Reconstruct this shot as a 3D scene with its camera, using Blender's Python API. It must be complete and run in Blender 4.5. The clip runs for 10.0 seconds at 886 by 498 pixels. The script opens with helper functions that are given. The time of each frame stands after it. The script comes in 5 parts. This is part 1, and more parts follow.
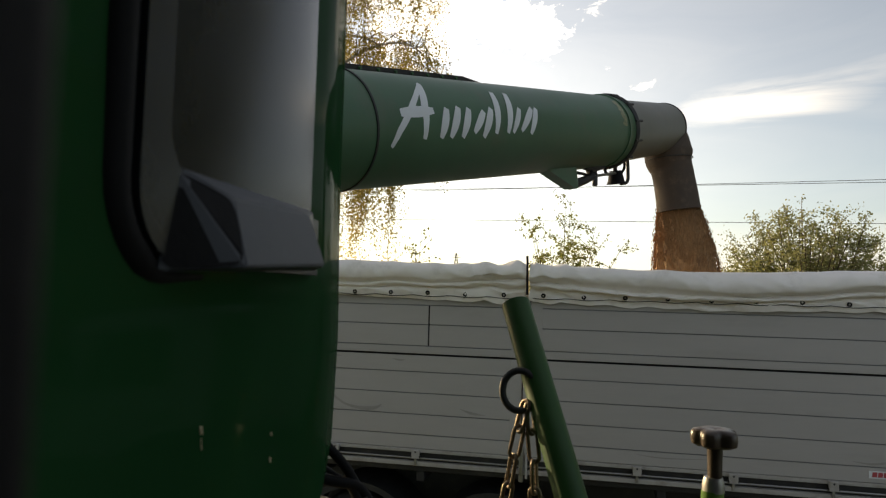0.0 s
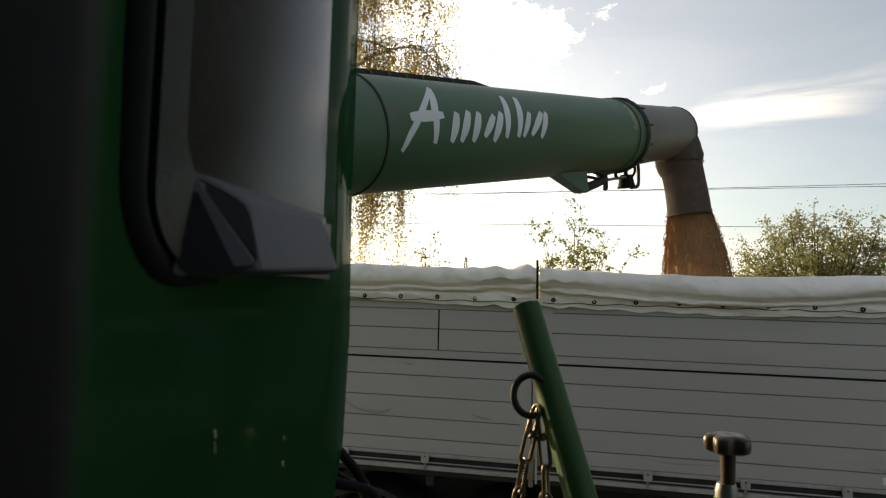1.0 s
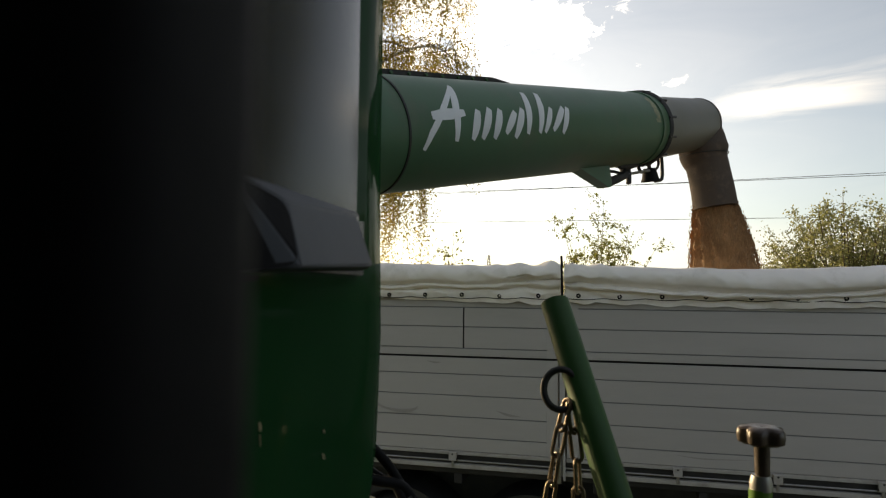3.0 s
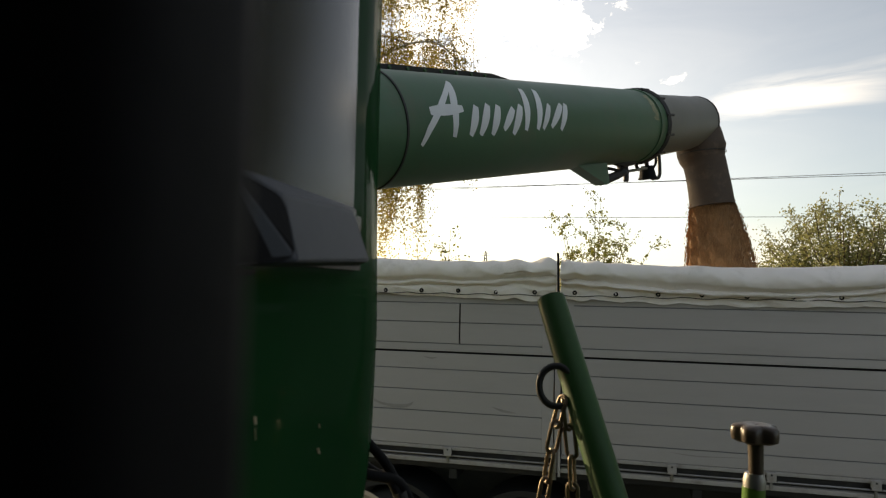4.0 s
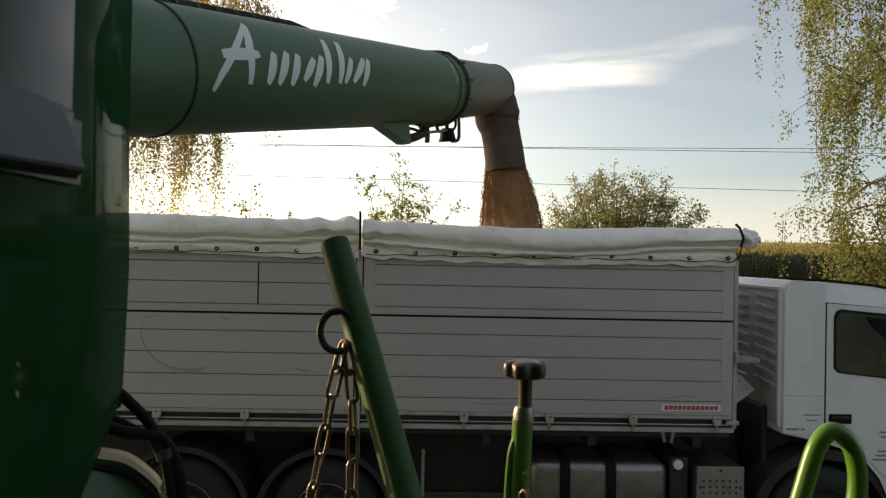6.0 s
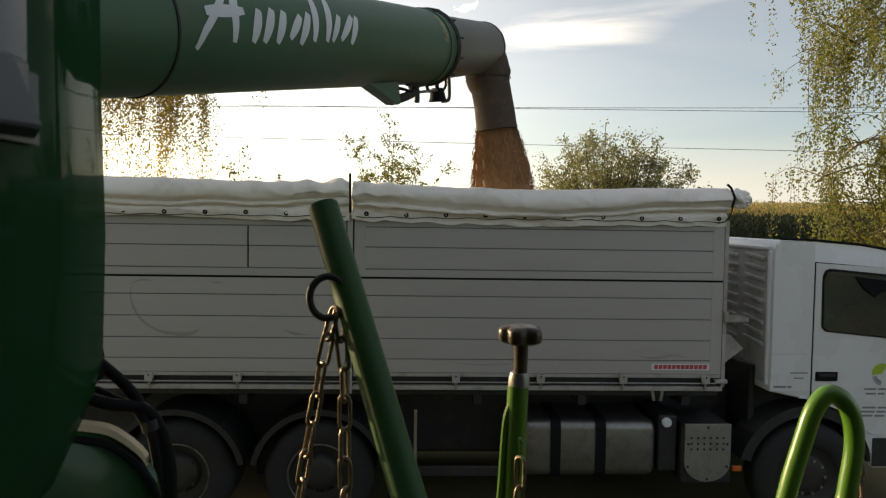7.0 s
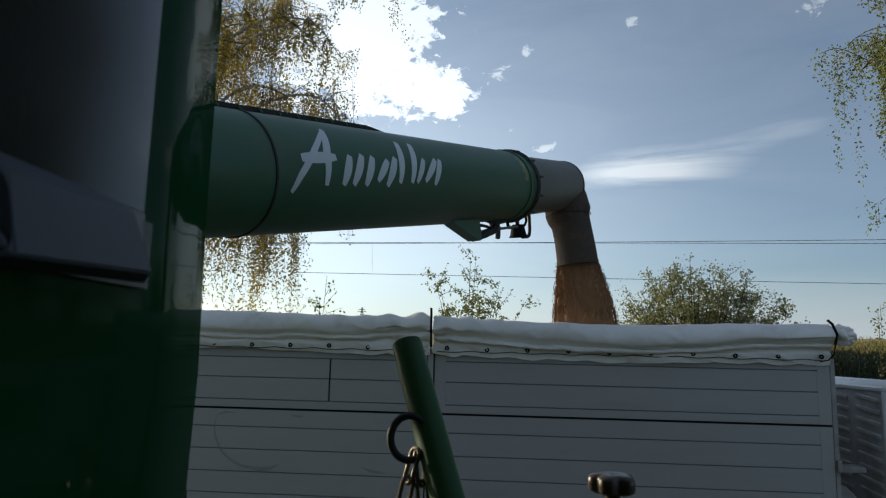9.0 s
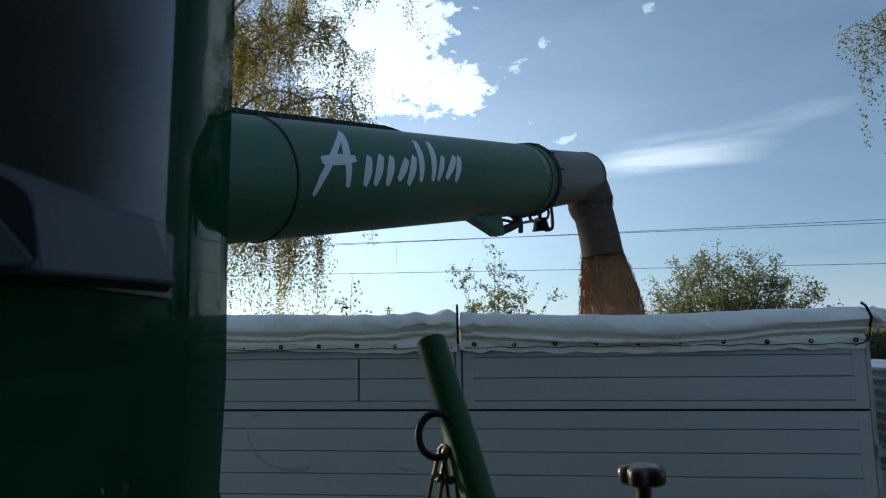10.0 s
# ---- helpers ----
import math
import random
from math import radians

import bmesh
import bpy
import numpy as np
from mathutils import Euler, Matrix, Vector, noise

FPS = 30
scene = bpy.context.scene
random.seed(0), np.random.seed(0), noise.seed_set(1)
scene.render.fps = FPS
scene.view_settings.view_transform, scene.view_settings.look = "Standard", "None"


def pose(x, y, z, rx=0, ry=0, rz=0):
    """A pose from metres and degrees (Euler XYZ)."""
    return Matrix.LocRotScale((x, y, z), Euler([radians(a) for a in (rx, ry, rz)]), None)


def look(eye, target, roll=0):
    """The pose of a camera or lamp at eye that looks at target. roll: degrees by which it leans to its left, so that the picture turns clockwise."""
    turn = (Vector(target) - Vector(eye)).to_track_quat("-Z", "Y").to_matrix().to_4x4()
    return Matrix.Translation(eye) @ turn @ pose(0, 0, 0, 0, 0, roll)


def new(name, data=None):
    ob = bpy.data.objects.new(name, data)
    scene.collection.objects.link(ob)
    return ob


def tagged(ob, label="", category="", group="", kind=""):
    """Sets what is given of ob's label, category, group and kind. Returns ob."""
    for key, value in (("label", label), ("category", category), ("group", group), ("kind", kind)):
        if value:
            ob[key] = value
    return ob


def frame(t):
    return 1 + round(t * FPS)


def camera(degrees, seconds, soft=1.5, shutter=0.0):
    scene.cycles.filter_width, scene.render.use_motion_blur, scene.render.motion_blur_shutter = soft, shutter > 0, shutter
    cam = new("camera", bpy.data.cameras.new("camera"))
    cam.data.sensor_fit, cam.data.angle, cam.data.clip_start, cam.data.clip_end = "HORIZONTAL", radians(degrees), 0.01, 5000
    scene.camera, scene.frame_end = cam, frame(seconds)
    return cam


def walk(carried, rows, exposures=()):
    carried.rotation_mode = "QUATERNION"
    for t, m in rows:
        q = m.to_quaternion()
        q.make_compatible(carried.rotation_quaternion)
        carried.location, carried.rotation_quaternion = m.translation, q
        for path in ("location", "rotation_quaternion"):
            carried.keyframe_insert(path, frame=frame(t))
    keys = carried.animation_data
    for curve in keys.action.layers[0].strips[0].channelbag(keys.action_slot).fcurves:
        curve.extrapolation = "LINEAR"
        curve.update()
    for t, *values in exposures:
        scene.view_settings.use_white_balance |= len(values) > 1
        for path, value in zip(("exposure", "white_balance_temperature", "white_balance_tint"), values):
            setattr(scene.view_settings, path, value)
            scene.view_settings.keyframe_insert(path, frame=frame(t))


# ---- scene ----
cam = camera(65.6, 10.0, 1.25)
cam.data.dof.use_dof, cam.data.dof.focus_distance, cam.data.dof.aperture_fstop = True, 5.5, 15.0
PATH = [
    (0, (0.5790, -6.4200, 2.996), (0.1537, -4.4700, 3.124), 1.50),
    (0.5, (0.5780, -6.4200, 2.996), (0.1280, -4.4740, 3.101), 0.39),
    (1, (0.5770, -6.4200, 2.996), (0.1243, -4.4770, 3.135), 1.61),
    (1.5, (0.5755, -6.4200, 2.996), (0.1163, -4.4760, 3.098), 0.72),
    (2, (0.5760, -6.4240, 2.993), (0.0938, -4.4920, 3.181), 1.37),
    (2.5, (0.5720, -6.4270, 2.993), (0.0600, -4.5010, 3.161), 0.96),
    (2.7, (0.5720, -6.4270, 2.993), (0.0540, -4.5000, 3.131), 0.56),
    (3.8, (0.5720, -6.4270, 2.993), (0.0660, -4.4960, 3.121), 0.84),
    (4, (0.5720, -6.4270, 2.993), (0.0640, -4.4960, 3.114), 1.06),
    (4.5, (0.5745, -6.4270, 2.993), (0.1008, -4.4850, 3.069), -0.58),
    (4.7, (0.5850, -6.4050, 2.987), (0.2520, -4.4330, 3.012), 0.30),
    (4.8, (0.5970, -6.3690, 2.978), (0.4350, -4.3770, 2.916), -0.60),
    (5, (0.6020, -6.3390, 2.970), (0.7080, -4.3430, 2.906), 0.81),
    (5.2, (0.5970, -6.3700, 2.970), (0.6530, -4.3710, 2.996), 1.10),
    (6.3, (0.6000, -6.3890, 2.968), (0.6500, -4.3900, 2.977), 1.17),
    (6.5, (0.5970, -6.3610, 2.969), (0.6640, -4.3620, 2.943), 1.09),
    (7, (0.5970, -6.3560, 2.970), (0.6760, -4.3600, 2.879), 0.83),
    (7.5, (0.6000, -6.3590, 2.976), (0.6580, -4.3610, 2.920), -2.01),
    (8, (0.5950, -6.3540, 2.971), (0.6740, -4.3560, 3.030), 1.04),
    (8.2, (0.5960, -6.3580, 2.970), (0.6840, -4.3620, 3.065), -0.44),
    (8.5, (0.5940, -6.3540, 2.975), (0.7450, -4.3830, 3.280), 1.84),
    (9, (0.5930, -6.3530, 2.975), (0.4340, -4.3810, 3.267), 1.34),
    (9.5, (0.5960, -6.3540, 2.976), (0.3710, -4.3870, 3.260), -0.71),
    (10, (0.5980, -6.3560, 2.976), (0.3700, -4.3890, 3.258), -0.65),
]
EXPOSURES = [(0.0, 0.30, 7450, 10.5), (8.1, 0.26, 7450, 10.5), (8.35, -0.12, 7250, 10.5), (8.55, -0.47, 6900, 9.5), (8.9, -0.50, 5850, 5.5), (9.3, -0.46, 5350, 2.5), (10.0, -0.40, 5100, 1)]
walk(cam, [(t, look(eye, target, roll)) for t, eye, target, roll in PATH], EXPOSURES)

# ---- world: low sun far to the left, bright haze and cloud towards it, broken cloud ----
SUN_AZ, SUN_EL = -56.0, 10.3      # degrees from +y towards +x, and above the horizon
SKY_STRENGTH = 0.15


def node(tree, kind, **inputs):
    n = tree.nodes.new(kind)
    for key, value in inputs.items():
        n.inputs[int(key[1:]) if key[0] == "i" and key[1:].isdigit() else key].default_value = value
    return n


def maths(tree, op, a, b=None, clamp=False):
    n = tree.nodes.new("ShaderNodeMath")
    n.operation, n.use_clamp = op, clamp
    for i, v in enumerate((a, b)):
        if v is None:
            continue
        if isinstance(v, (int, float)):
            n.inputs[i].default_value = v
        else:
            tree.links.new(v, n.inputs[i])
    return n.outputs[0]


def make_world():
    world = bpy.data.worlds.new("sky")
    scene.world = world
    world.use_nodes = True
    tr = world.node_tree
    tr.nodes.clear()
    link = tr.links.new
    out = node(tr, "ShaderNodeOutputWorld")
    bg = node(tr, "ShaderNodeBackground", Strength=1.0)
    link(bg.outputs[0], out.inputs[0])
    sky = node(tr, "ShaderNodeTexSky")
    sky.sky_type, sky.sun_disc = "NISHITA", False
    sky.sun_elevation, sky.sun_rotation = radians(SUN_EL), radians(SUN_AZ)
    sky.air_density, sky.dust_density, sky.ozone_density = 0.85, 0.7, 2.0
    scale = tr.nodes.new("ShaderNodeVectorMath")
    scale.operation = "SCALE"
    scale.inputs["Scale"].default_value = SKY_STRENGTH
    link(sky.outputs[0], scale.inputs[0])
    co = node(tr, "ShaderNodeTexCoord")
    sep = node(tr, "ShaderNodeSeparateXYZ")
    link(co.outputs["Generated"], sep.inputs[0])
    x, y, z = sep.outputs
    az = maths(tr, "MULTIPLY", maths(tr, "ARCTAN2", x, y), 180 / math.pi)
    el = maths(tr, "MULTIPLY", maths(tr, "ARCSINE", z), 180 / math.pi)

    def noise_of(sx, sy, scale_, detail, rough=0.55, seed=0.0, distortion=0.0):
        comb = node(tr, "ShaderNodeCombineXYZ", Z=seed)
        link(maths(tr, "MULTIPLY", az, sx), comb.inputs[0])
        link(maths(tr, "MULTIPLY", el, sy), comb.inputs[1])
        n = node(tr, "ShaderNodeTexNoise", Scale=scale_, Detail=detail, Roughness=rough, Distortion=distortion)
        link(comb.outputs[0], n.inputs["Vector"])
        return n.outputs["Fac"]

    def blob(a0, e0, wa, we, slope=0.0):
        da = maths(tr, "SUBTRACT", az, a0)
        de = maths(tr, "SUBTRACT", maths(tr, "SUBTRACT", el, e0), maths(tr, "MULTIPLY", da, slope))
        qa = maths(tr, "POWER", maths(tr, "ABSOLUTE", maths(tr, "DIVIDE", da, wa)), 2.0)
        qe = maths(tr, "POWER", maths(tr, "ABSOLUTE", maths(tr, "DIVIDE", de, we)), 2.0)
        return maths(tr, "EXPONENT", maths(tr, "MULTIPLY", maths(tr, "ADD", qa, qe), -1.0))

    def edge(value, lo, hi):
        n = tr.nodes.new("ShaderNodeMapRange")
        n.interpolation_type = "SMOOTHSTEP"
        n.inputs["From Min"].default_value, n.inputs["From Max"].default_value = lo, hi
        link(value, n.inputs[0])
        return n.outputs[0]

    fine = noise_of(0.11, 0.16, 1.0, 8.0, 0.6, 3.0, 0.4)
    wisps = noise_of(0.05, 0.2, 1.0, 7.0, 0.6, 11.0, 0.6)
    # the big cumulus beside the sun, the scattered puffs, and the long cirrus
    bits = noise_of(0.75, 1.15, 1.0, 8.0, 0.65, 5.0, 0.5)
    body = maths(tr, "ADD", blob(-13.0, 25.0, 8.6, 8.6), maths(tr, "MULTIPLY", blob(-4.6, 21.0, 2.6, 1.7), 0.55))
    big = edge(maths(tr, "ADD", body, maths(tr, "MULTIPLY", maths(tr, "ADD", maths(tr, "SUBTRACT", fine, 0.5), maths(tr, "MULTIPLY", maths(tr, "SUBTRACT", bits, 0.5), 1.0)), 1.1)), 0.44, 0.60)
    spots = 0.0
    for a0, e0, wa, we, slope in ((-0.3, 22.8, 1.5, 0.9, 0.2), (-2.4, 21.4, 1.4, 1.1, 0.0), (2.5, 24.5, 1.2, 0.6, 0.1), (11.2, 26.2, 1.2, 0.55, 0.0), (24.4, 24.9, 2.0, 0.9, 0.35),
                                  (27.3, 26.4, 1.9, 0.8, 0.3), (1.0, 18.4, 1.5, 0.6, 0.3), (4.0, 16.8, 1.6, 0.9, 0.0)):
        spots = maths(tr, "ADD", blob(a0, e0, wa, we, slope), spots)
    puffs = edge(maths(tr, "ADD", spots, maths(tr, "MULTIPLY", maths(tr, "SUBTRACT", bits, 0.5), 3.4)), 0.62, 1.25)
    cirrus = maths(tr, "MULTIPLY", maths(tr, "ADD", maths(tr, "ADD", blob(14.0, 14.5, 6.5, 1.25, 0.03), maths(tr, "MULTIPLY", blob(10.5, 15.0, 5.0, 2.0, 0.12), 0.6)), maths(tr, "MULTIPLY", blob(20.5, 16.5, 7.5, 1.1, 0.15), 0.65)),
                   edge(wisps, 0.20, 0.62))
    veil = maths(tr, "MULTIPLY", edge(noise_of(0.035, 0.14, 1.0, 6.0, 0.6, 21.0, 0.5), 0.45, 0.75), edge(maths(tr, "MULTIPLY", el, -1.0), -16.0, -4.0))
    elsewhere = maths(tr, "MULTIPLY", edge(maths(tr, "ABSOLUTE", az), 45.0, 80.0), edge(fine, 0.52, 0.66))
    cover = maths(tr, "MAXIMUM", maths(tr, "MAXIMUM", big, maths(tr, "MULTIPLY", puffs, 0.75)),
                  maths(tr, "MAXIMUM", maths(tr, "MULTIPLY", cirrus, 0.85), maths(tr, "MAXIMUM", maths(tr, "MULTIPLY", veil, 0.45), maths(tr, "MULTIPLY", elsewhere, 0.7))), clamp=True)
    cover = maths(tr, "MAXIMUM", cover, maths(tr, "ADD", maths(tr, "MULTIPLY", wisps, 0.22), 0.14))
    cover = maths(tr, "MAXIMUM", cover, maths(tr, "MULTIPLY", blob(24.0, 1.5, 32.0, 5.0), maths(tr, "ADD", maths(tr, "MULTIPLY", wisps, 0.7), 0.38)))
    # clouds are brighter close to the sun
    near = blob(SUN_AZ + 40, SUN_EL + 9, 27.0, 18.0)
    lum = maths(tr, "ADD", maths(tr, "MULTIPLY", near, 0.88), 0.76)
    comb = node(tr, "ShaderNodeCombineXYZ")
    link(lum, comb.inputs[0])
    link(maths(tr, "MULTIPLY", lum, 0.985), comb.inputs[1])
    link(maths(tr, "MULTIPLY", lum, 0.975), comb.inputs[2])
    mix = node(tr, "ShaderNodeMix")
    mix.data_type = "RGBA"
    link(cover, mix.inputs["Factor"])
    link(scale.outputs[0], mix.inputs[6])
    link(comb.outputs[0], mix.inputs[7])
    # haze lit by the sun, low over the fields
    glow = maths(tr, "MULTIPLY", blob(SUN_AZ + 37, 8.0, 27.0, 11.0), 0.56)
    gcol = node(tr, "ShaderNodeCombineXYZ")
    link(glow, gcol.inputs[0])
    link(maths(tr, "MULTIPLY", glow, 0.90), gcol.inputs[1])
    link(maths(tr, "MULTIPLY", glow, 0.72), gcol.inputs[2])
    add = tr.nodes.new("ShaderNodeVectorMath")
    add.operation = "ADD"
    link(mix.outputs[2], add.inputs[0])
    link(gcol.outputs[0], add.inputs[1])
    link(add.outputs[0], bg.inputs[0])


make_world()
sun_data = bpy.data.lights.new("sun", "SUN")
sun_data.energy, sun_data.angle, sun_data.color = 5.0, radians(0.6), (1.0, 0.80, 0.52)
sun = new("sun", sun_data)
a, e = radians(SUN_AZ), radians(SUN_EL)
SUN_DIR = Vector((math.sin(a) * math.cos(e), math.cos(a) * math.cos(e), math.sin(e)))
sun.matrix_world = look(SUN_DIR * 60, (0, 0, 0))


# ---- materials ----
def material(name, color, rough=0.6, metal=0.0, vary=0.25, grain=18.0, big=1.5, bump=0.15, bump_scale=60.0, dirt=None, dirt_amount=0.0,
             random=0.0, island=0.0, coat=0.0, stretch=(1, 1, 1), spec=0.5, uneven=0.25, ior=1.5):
    """A painted, worn or raw surface: colour varied at two scales, uneven gloss, fine relief, patches of dirt."""
    m = bpy.data.materials.new(name)
    m.use_nodes = True
    tr = m.node_tree
    link = tr.links.new
    p = tr.nodes["Principled BSDF"]
    p.inputs["Metallic"].default_value = metal
    p.inputs["Specular IOR Level"].default_value = spec
    p.inputs["IOR"].default_value = ior
    p.inputs["Coat Weight"].default_value = coat
    p.inputs["Coat Roughness"].default_value = 0.12
    co = tr.nodes.new("ShaderNodeTexCoord")
    mp = tr.nodes.new("ShaderNodeMapping")
    mp.inputs["Scale"].default_value = stretch
    link(co.outputs["Object"], mp.inputs[0])

    def tex(scale_, detail=5.0, rough_=0.6):
        n = node(tr, "ShaderNodeTexNoise", Scale=scale_, Detail=detail, Roughness=rough_)
        link(mp.outputs[0], n.inputs["Vector"])
        return n.outputs["Fac"]

    n1, n2 = tex(grain), tex(big, 4.0)
    v = maths(tr, "ADD", maths(tr, "MULTIPLY", maths(tr, "SUBTRACT", n1, 0.5), vary), maths(tr, "MULTIPLY", maths(tr, "SUBTRACT", n2, 0.5), vary * 1.6))
    if random:
        info = tr.nodes.new("ShaderNodeObjectInfo")
        v = maths(tr, "ADD", v, maths(tr, "MULTIPLY", maths(tr, "SUBTRACT", info.outputs["Random"], 0.5), random))
    if island:
        geo = tr.nodes.new("ShaderNodeNewGeometry")
        v = maths(tr, "ADD", v, maths(tr, "MULTIPLY", maths(tr, "SUBTRACT", geo.outputs["Random Per Island"], 0.5), island))
    v = maths(tr, "ADD", v, 1.0)
    sc = tr.nodes.new("ShaderNodeVectorMath")
    sc.operation = "SCALE"
    sc.inputs[0].default_value = color
    link(v, sc.inputs["Scale"])
    col = sc.outputs[0]
    if dirt:
        mask = tr.nodes.new("ShaderNodeMapRange")
        mask.inputs["From Min"].default_value, mask.inputs["From Max"].default_value = 0.62 - dirt_amount * 0.3, 0.80 - dirt_amount * 0.2
        link(tex(big * 2.3, 9.0, 0.7), mask.inputs[0])
        mx = tr.nodes.new("ShaderNodeMix")
        mx.data_type = "RGBA"
        link(maths(tr, "MULTIPLY", mask.outputs[0], min(1.0, dirt_amount * 1.6), clamp=True), mx.inputs["Factor"])
        link(col, mx.inputs[6])
        mx.inputs[7].default_value = (*dirt, 1)
        col = mx.outputs[2]
    link(col, p.inputs["Base Color"])
    link(maths(tr, "ADD", maths(tr, "MULTIPLY", maths(tr, "SUBTRACT", n2, 0.5), uneven), rough, clamp=True), p.inputs["Roughness"])
    if bump:
        b = node(tr, "ShaderNodeBump", Strength=bump, Distance=0.004)
        link(tex(bump_scale, 4.0), b.inputs["Height"])
        link(b.outputs[0], p.inputs["Normal"])
    return m


def leaf_material(name, low, high, through_color, trans=0.45):
    m = bpy.data.materials.new(name)
    m.use_nodes = True
    tr = m.node_tree
    link = tr.links.new
    tr.nodes.clear()
    out = tr.nodes.new("ShaderNodeOutputMaterial")
    geo = tr.nodes.new("ShaderNodeNewGeometry")
    ramp = tr.nodes.new("ShaderNodeValToRGB")
    ramp.color_ramp.elements[0].color, ramp.color_ramp.elements[1].color = (*low, 1), (*high, 1)
    link(geo.outputs["Random Per Island"], ramp.inputs[0])
    pr = node(tr, "ShaderNodeBsdfPrincipled", Roughness=0.5)
    link(ramp.outputs[0], pr.inputs["Base Color"])
    tl = node(tr, "ShaderNodeBsdfTranslucent")
    mx = tr.nodes.new("ShaderNodeMix")
    mx.data_type = "RGBA"
    mx.inputs["Factor"].default_value = 0.6
    link(ramp.outputs[0], mx.inputs[6])
    mx.inputs[7].default_value = (*through_color, 1)
    link(mx.outputs[2], tl.inputs[0])
    ms = node(tr, "ShaderNodeMixShader", Fac=trans)
    link(pr.outputs[0], ms.inputs[1])
    link(tl.outputs[0], ms.inputs[2])
    link(ms.outputs[0], out.inputs[0])
    return m


M_GREEN = material("green_paint", (0.016, 0.075, 0.022), 0.34, vary=0.22, grain=9, big=2.2, bump=0.05, bump_scale=90, dirt=(0.09, 0.085, 0.05), dirt_amount=0.28, coat=0.25)
M_HOOD = material("dusty_green_paint", (0.0125, 0.057, 0.020), 0.6, vary=0.25, grain=14, big=3, bump=0.01, bump_scale=9, spec=0.0, dirt=(0.020, 0.045, 0.026), dirt_amount=0.35)


def add_gloss(m, ior, most, rough):
    """A thin worn clear coat over a matt paint: sharp reflections that grow towards grazing angles, dulled by dust."""
    tr = m.node_tree
    out = next(n for n in tr.nodes if n.type == "OUTPUT_MATERIAL")
    base = tr.nodes["Principled BSDF"]
    gloss = node(tr, "ShaderNodeBsdfGlossy", Roughness=rough)
    dust = node(tr, "ShaderNodeTexNoise", Scale=7.0, Detail=6.0, Roughness=0.65)
    co = tr.nodes.new("ShaderNodeTexCoord")
    tr.links.new(co.outputs["Object"], dust.inputs["Vector"])
    fres = node(tr, "ShaderNodeFresnel", IOR=ior)
    fac = maths(tr, "MULTIPLY", maths(tr, "MULTIPLY", fres.outputs[0], most), maths(tr, "ADD", maths(tr, "MULTIPLY", dust.outputs["Fac"], 0.7), 0.62), clamp=True)
    mix = tr.nodes.new("ShaderNodeMixShader")
    tr.links.new(fac, mix.inputs[0])
    tr.links.new(base.outputs[0], mix.inputs[1])
    tr.links.new(gloss.outputs[0], mix.inputs[2])
    tr.links.new(mix.outputs[0], out.inputs[0])


add_gloss(M_HOOD, 1.45, 0.12, 0.05)
M_AUGER = material("auger_green_paint", (0.044, 0.112, 0.060), 0.42, vary=0.25, grain=6, big=1.2, bump=0.05, bump_scale=40, dirt=(0.10, 0.10, 0.07), dirt_amount=0.35)
M_PALE_PATCH = material("pale_yellowish_patch", (0.27, 0.26, 0.15), 0.5, vary=0.7, grain=40, big=14, bump=0.05, dirt=(0.03, 0.09, 0.04), dirt_amount=0.5)
M_RAIL = material("rail_green_paint", (0.075, 0.20, 0.016), 0.36, vary=0.25, grain=45, big=9, bump=0.05, bump_scale=160, dirt=(0.16, 0.15, 0.07), dirt_amount=0.3, coat=0.3)
# rail green darkened: the leaning tube's lack of sun is put into the colour
M_POLE = material("shaded_green_tube_paint", (0.022, 0.082, 0.018), 0.5, vary=0.3, grain=45, big=9, bump=0.06, bump_scale=160, dirt=(0.06, 0.08, 0.03), dirt_amount=0.15, spec=0.3)
M_PANEL = material("dark_grey_plastic", (0.013, 0.018, 0.022), 0.22, vary=0.3, grain=30, big=5, bump=0.02, bump_scale=220, spec=0.35, uneven=0.12, dirt=(0.045, 0.053, 0.058), dirt_amount=0.25)
M_PILLAR = material("dark_teal_paint", (0.17, 0.26, 0.26), 0.45, vary=0.3, grain=60, big=12, bump=0.03, bump_scale=200)
M_LEDGE = material("grey_plastic", (0.050, 0.056, 0.068), 0.5, vary=0.3, grain=40, big=8, bump=0.03, bump_scale=220, spec=0.3)
M_BLACK = material("black_rubber", (0.007, 0.007, 0.008), 0.7, spec=0.15, vary=0.3, grain=40, big=6, bump=0.15, bump_scale=120)
M_TYRE = material("tyre_rubber", (0.013, 0.013, 0.014), 0.8, vary=0.35, grain=25, big=4, bump=0.3, bump_scale=90, dirt=(0.04, 0.036, 0.03), dirt_amount=0.3)
M_BOARD = material("aluminium_white_board", (0.395, 0.373, 0.356), 0.5, vary=0.10, grain=7, big=1.1, bump=0.05, bump_scale=30, dirt=(0.30, 0.28, 0.25), dirt_amount=0.25, random=0.05, stretch=(0.35, 1, 2.0))
M_RAILWHITE = material("painted_steel_rail", (0.37, 0.35, 0.33), 0.5, vary=0.2, grain=20, big=2, bump=0.08, dirt=(0.14, 0.11, 0.08), dirt_amount=0.45)
M_TARP = material("white_tarpaulin", (0.86, 0.81, 0.765), 0.5, vary=0.14, grain=6, big=1.6, bump=0.25, bump_scale=12, dirt=(0.42, 0.37, 0.31), dirt_amount=0.3)
M_CAB = material("white_cab_paint", (0.68, 0.68, 0.68), 0.28, vary=0.06, grain=5, big=1.2, bump=0.02, bump_scale=20, dirt=(0.45, 0.42, 0.38), dirt_amount=0.15, coat=0.4)
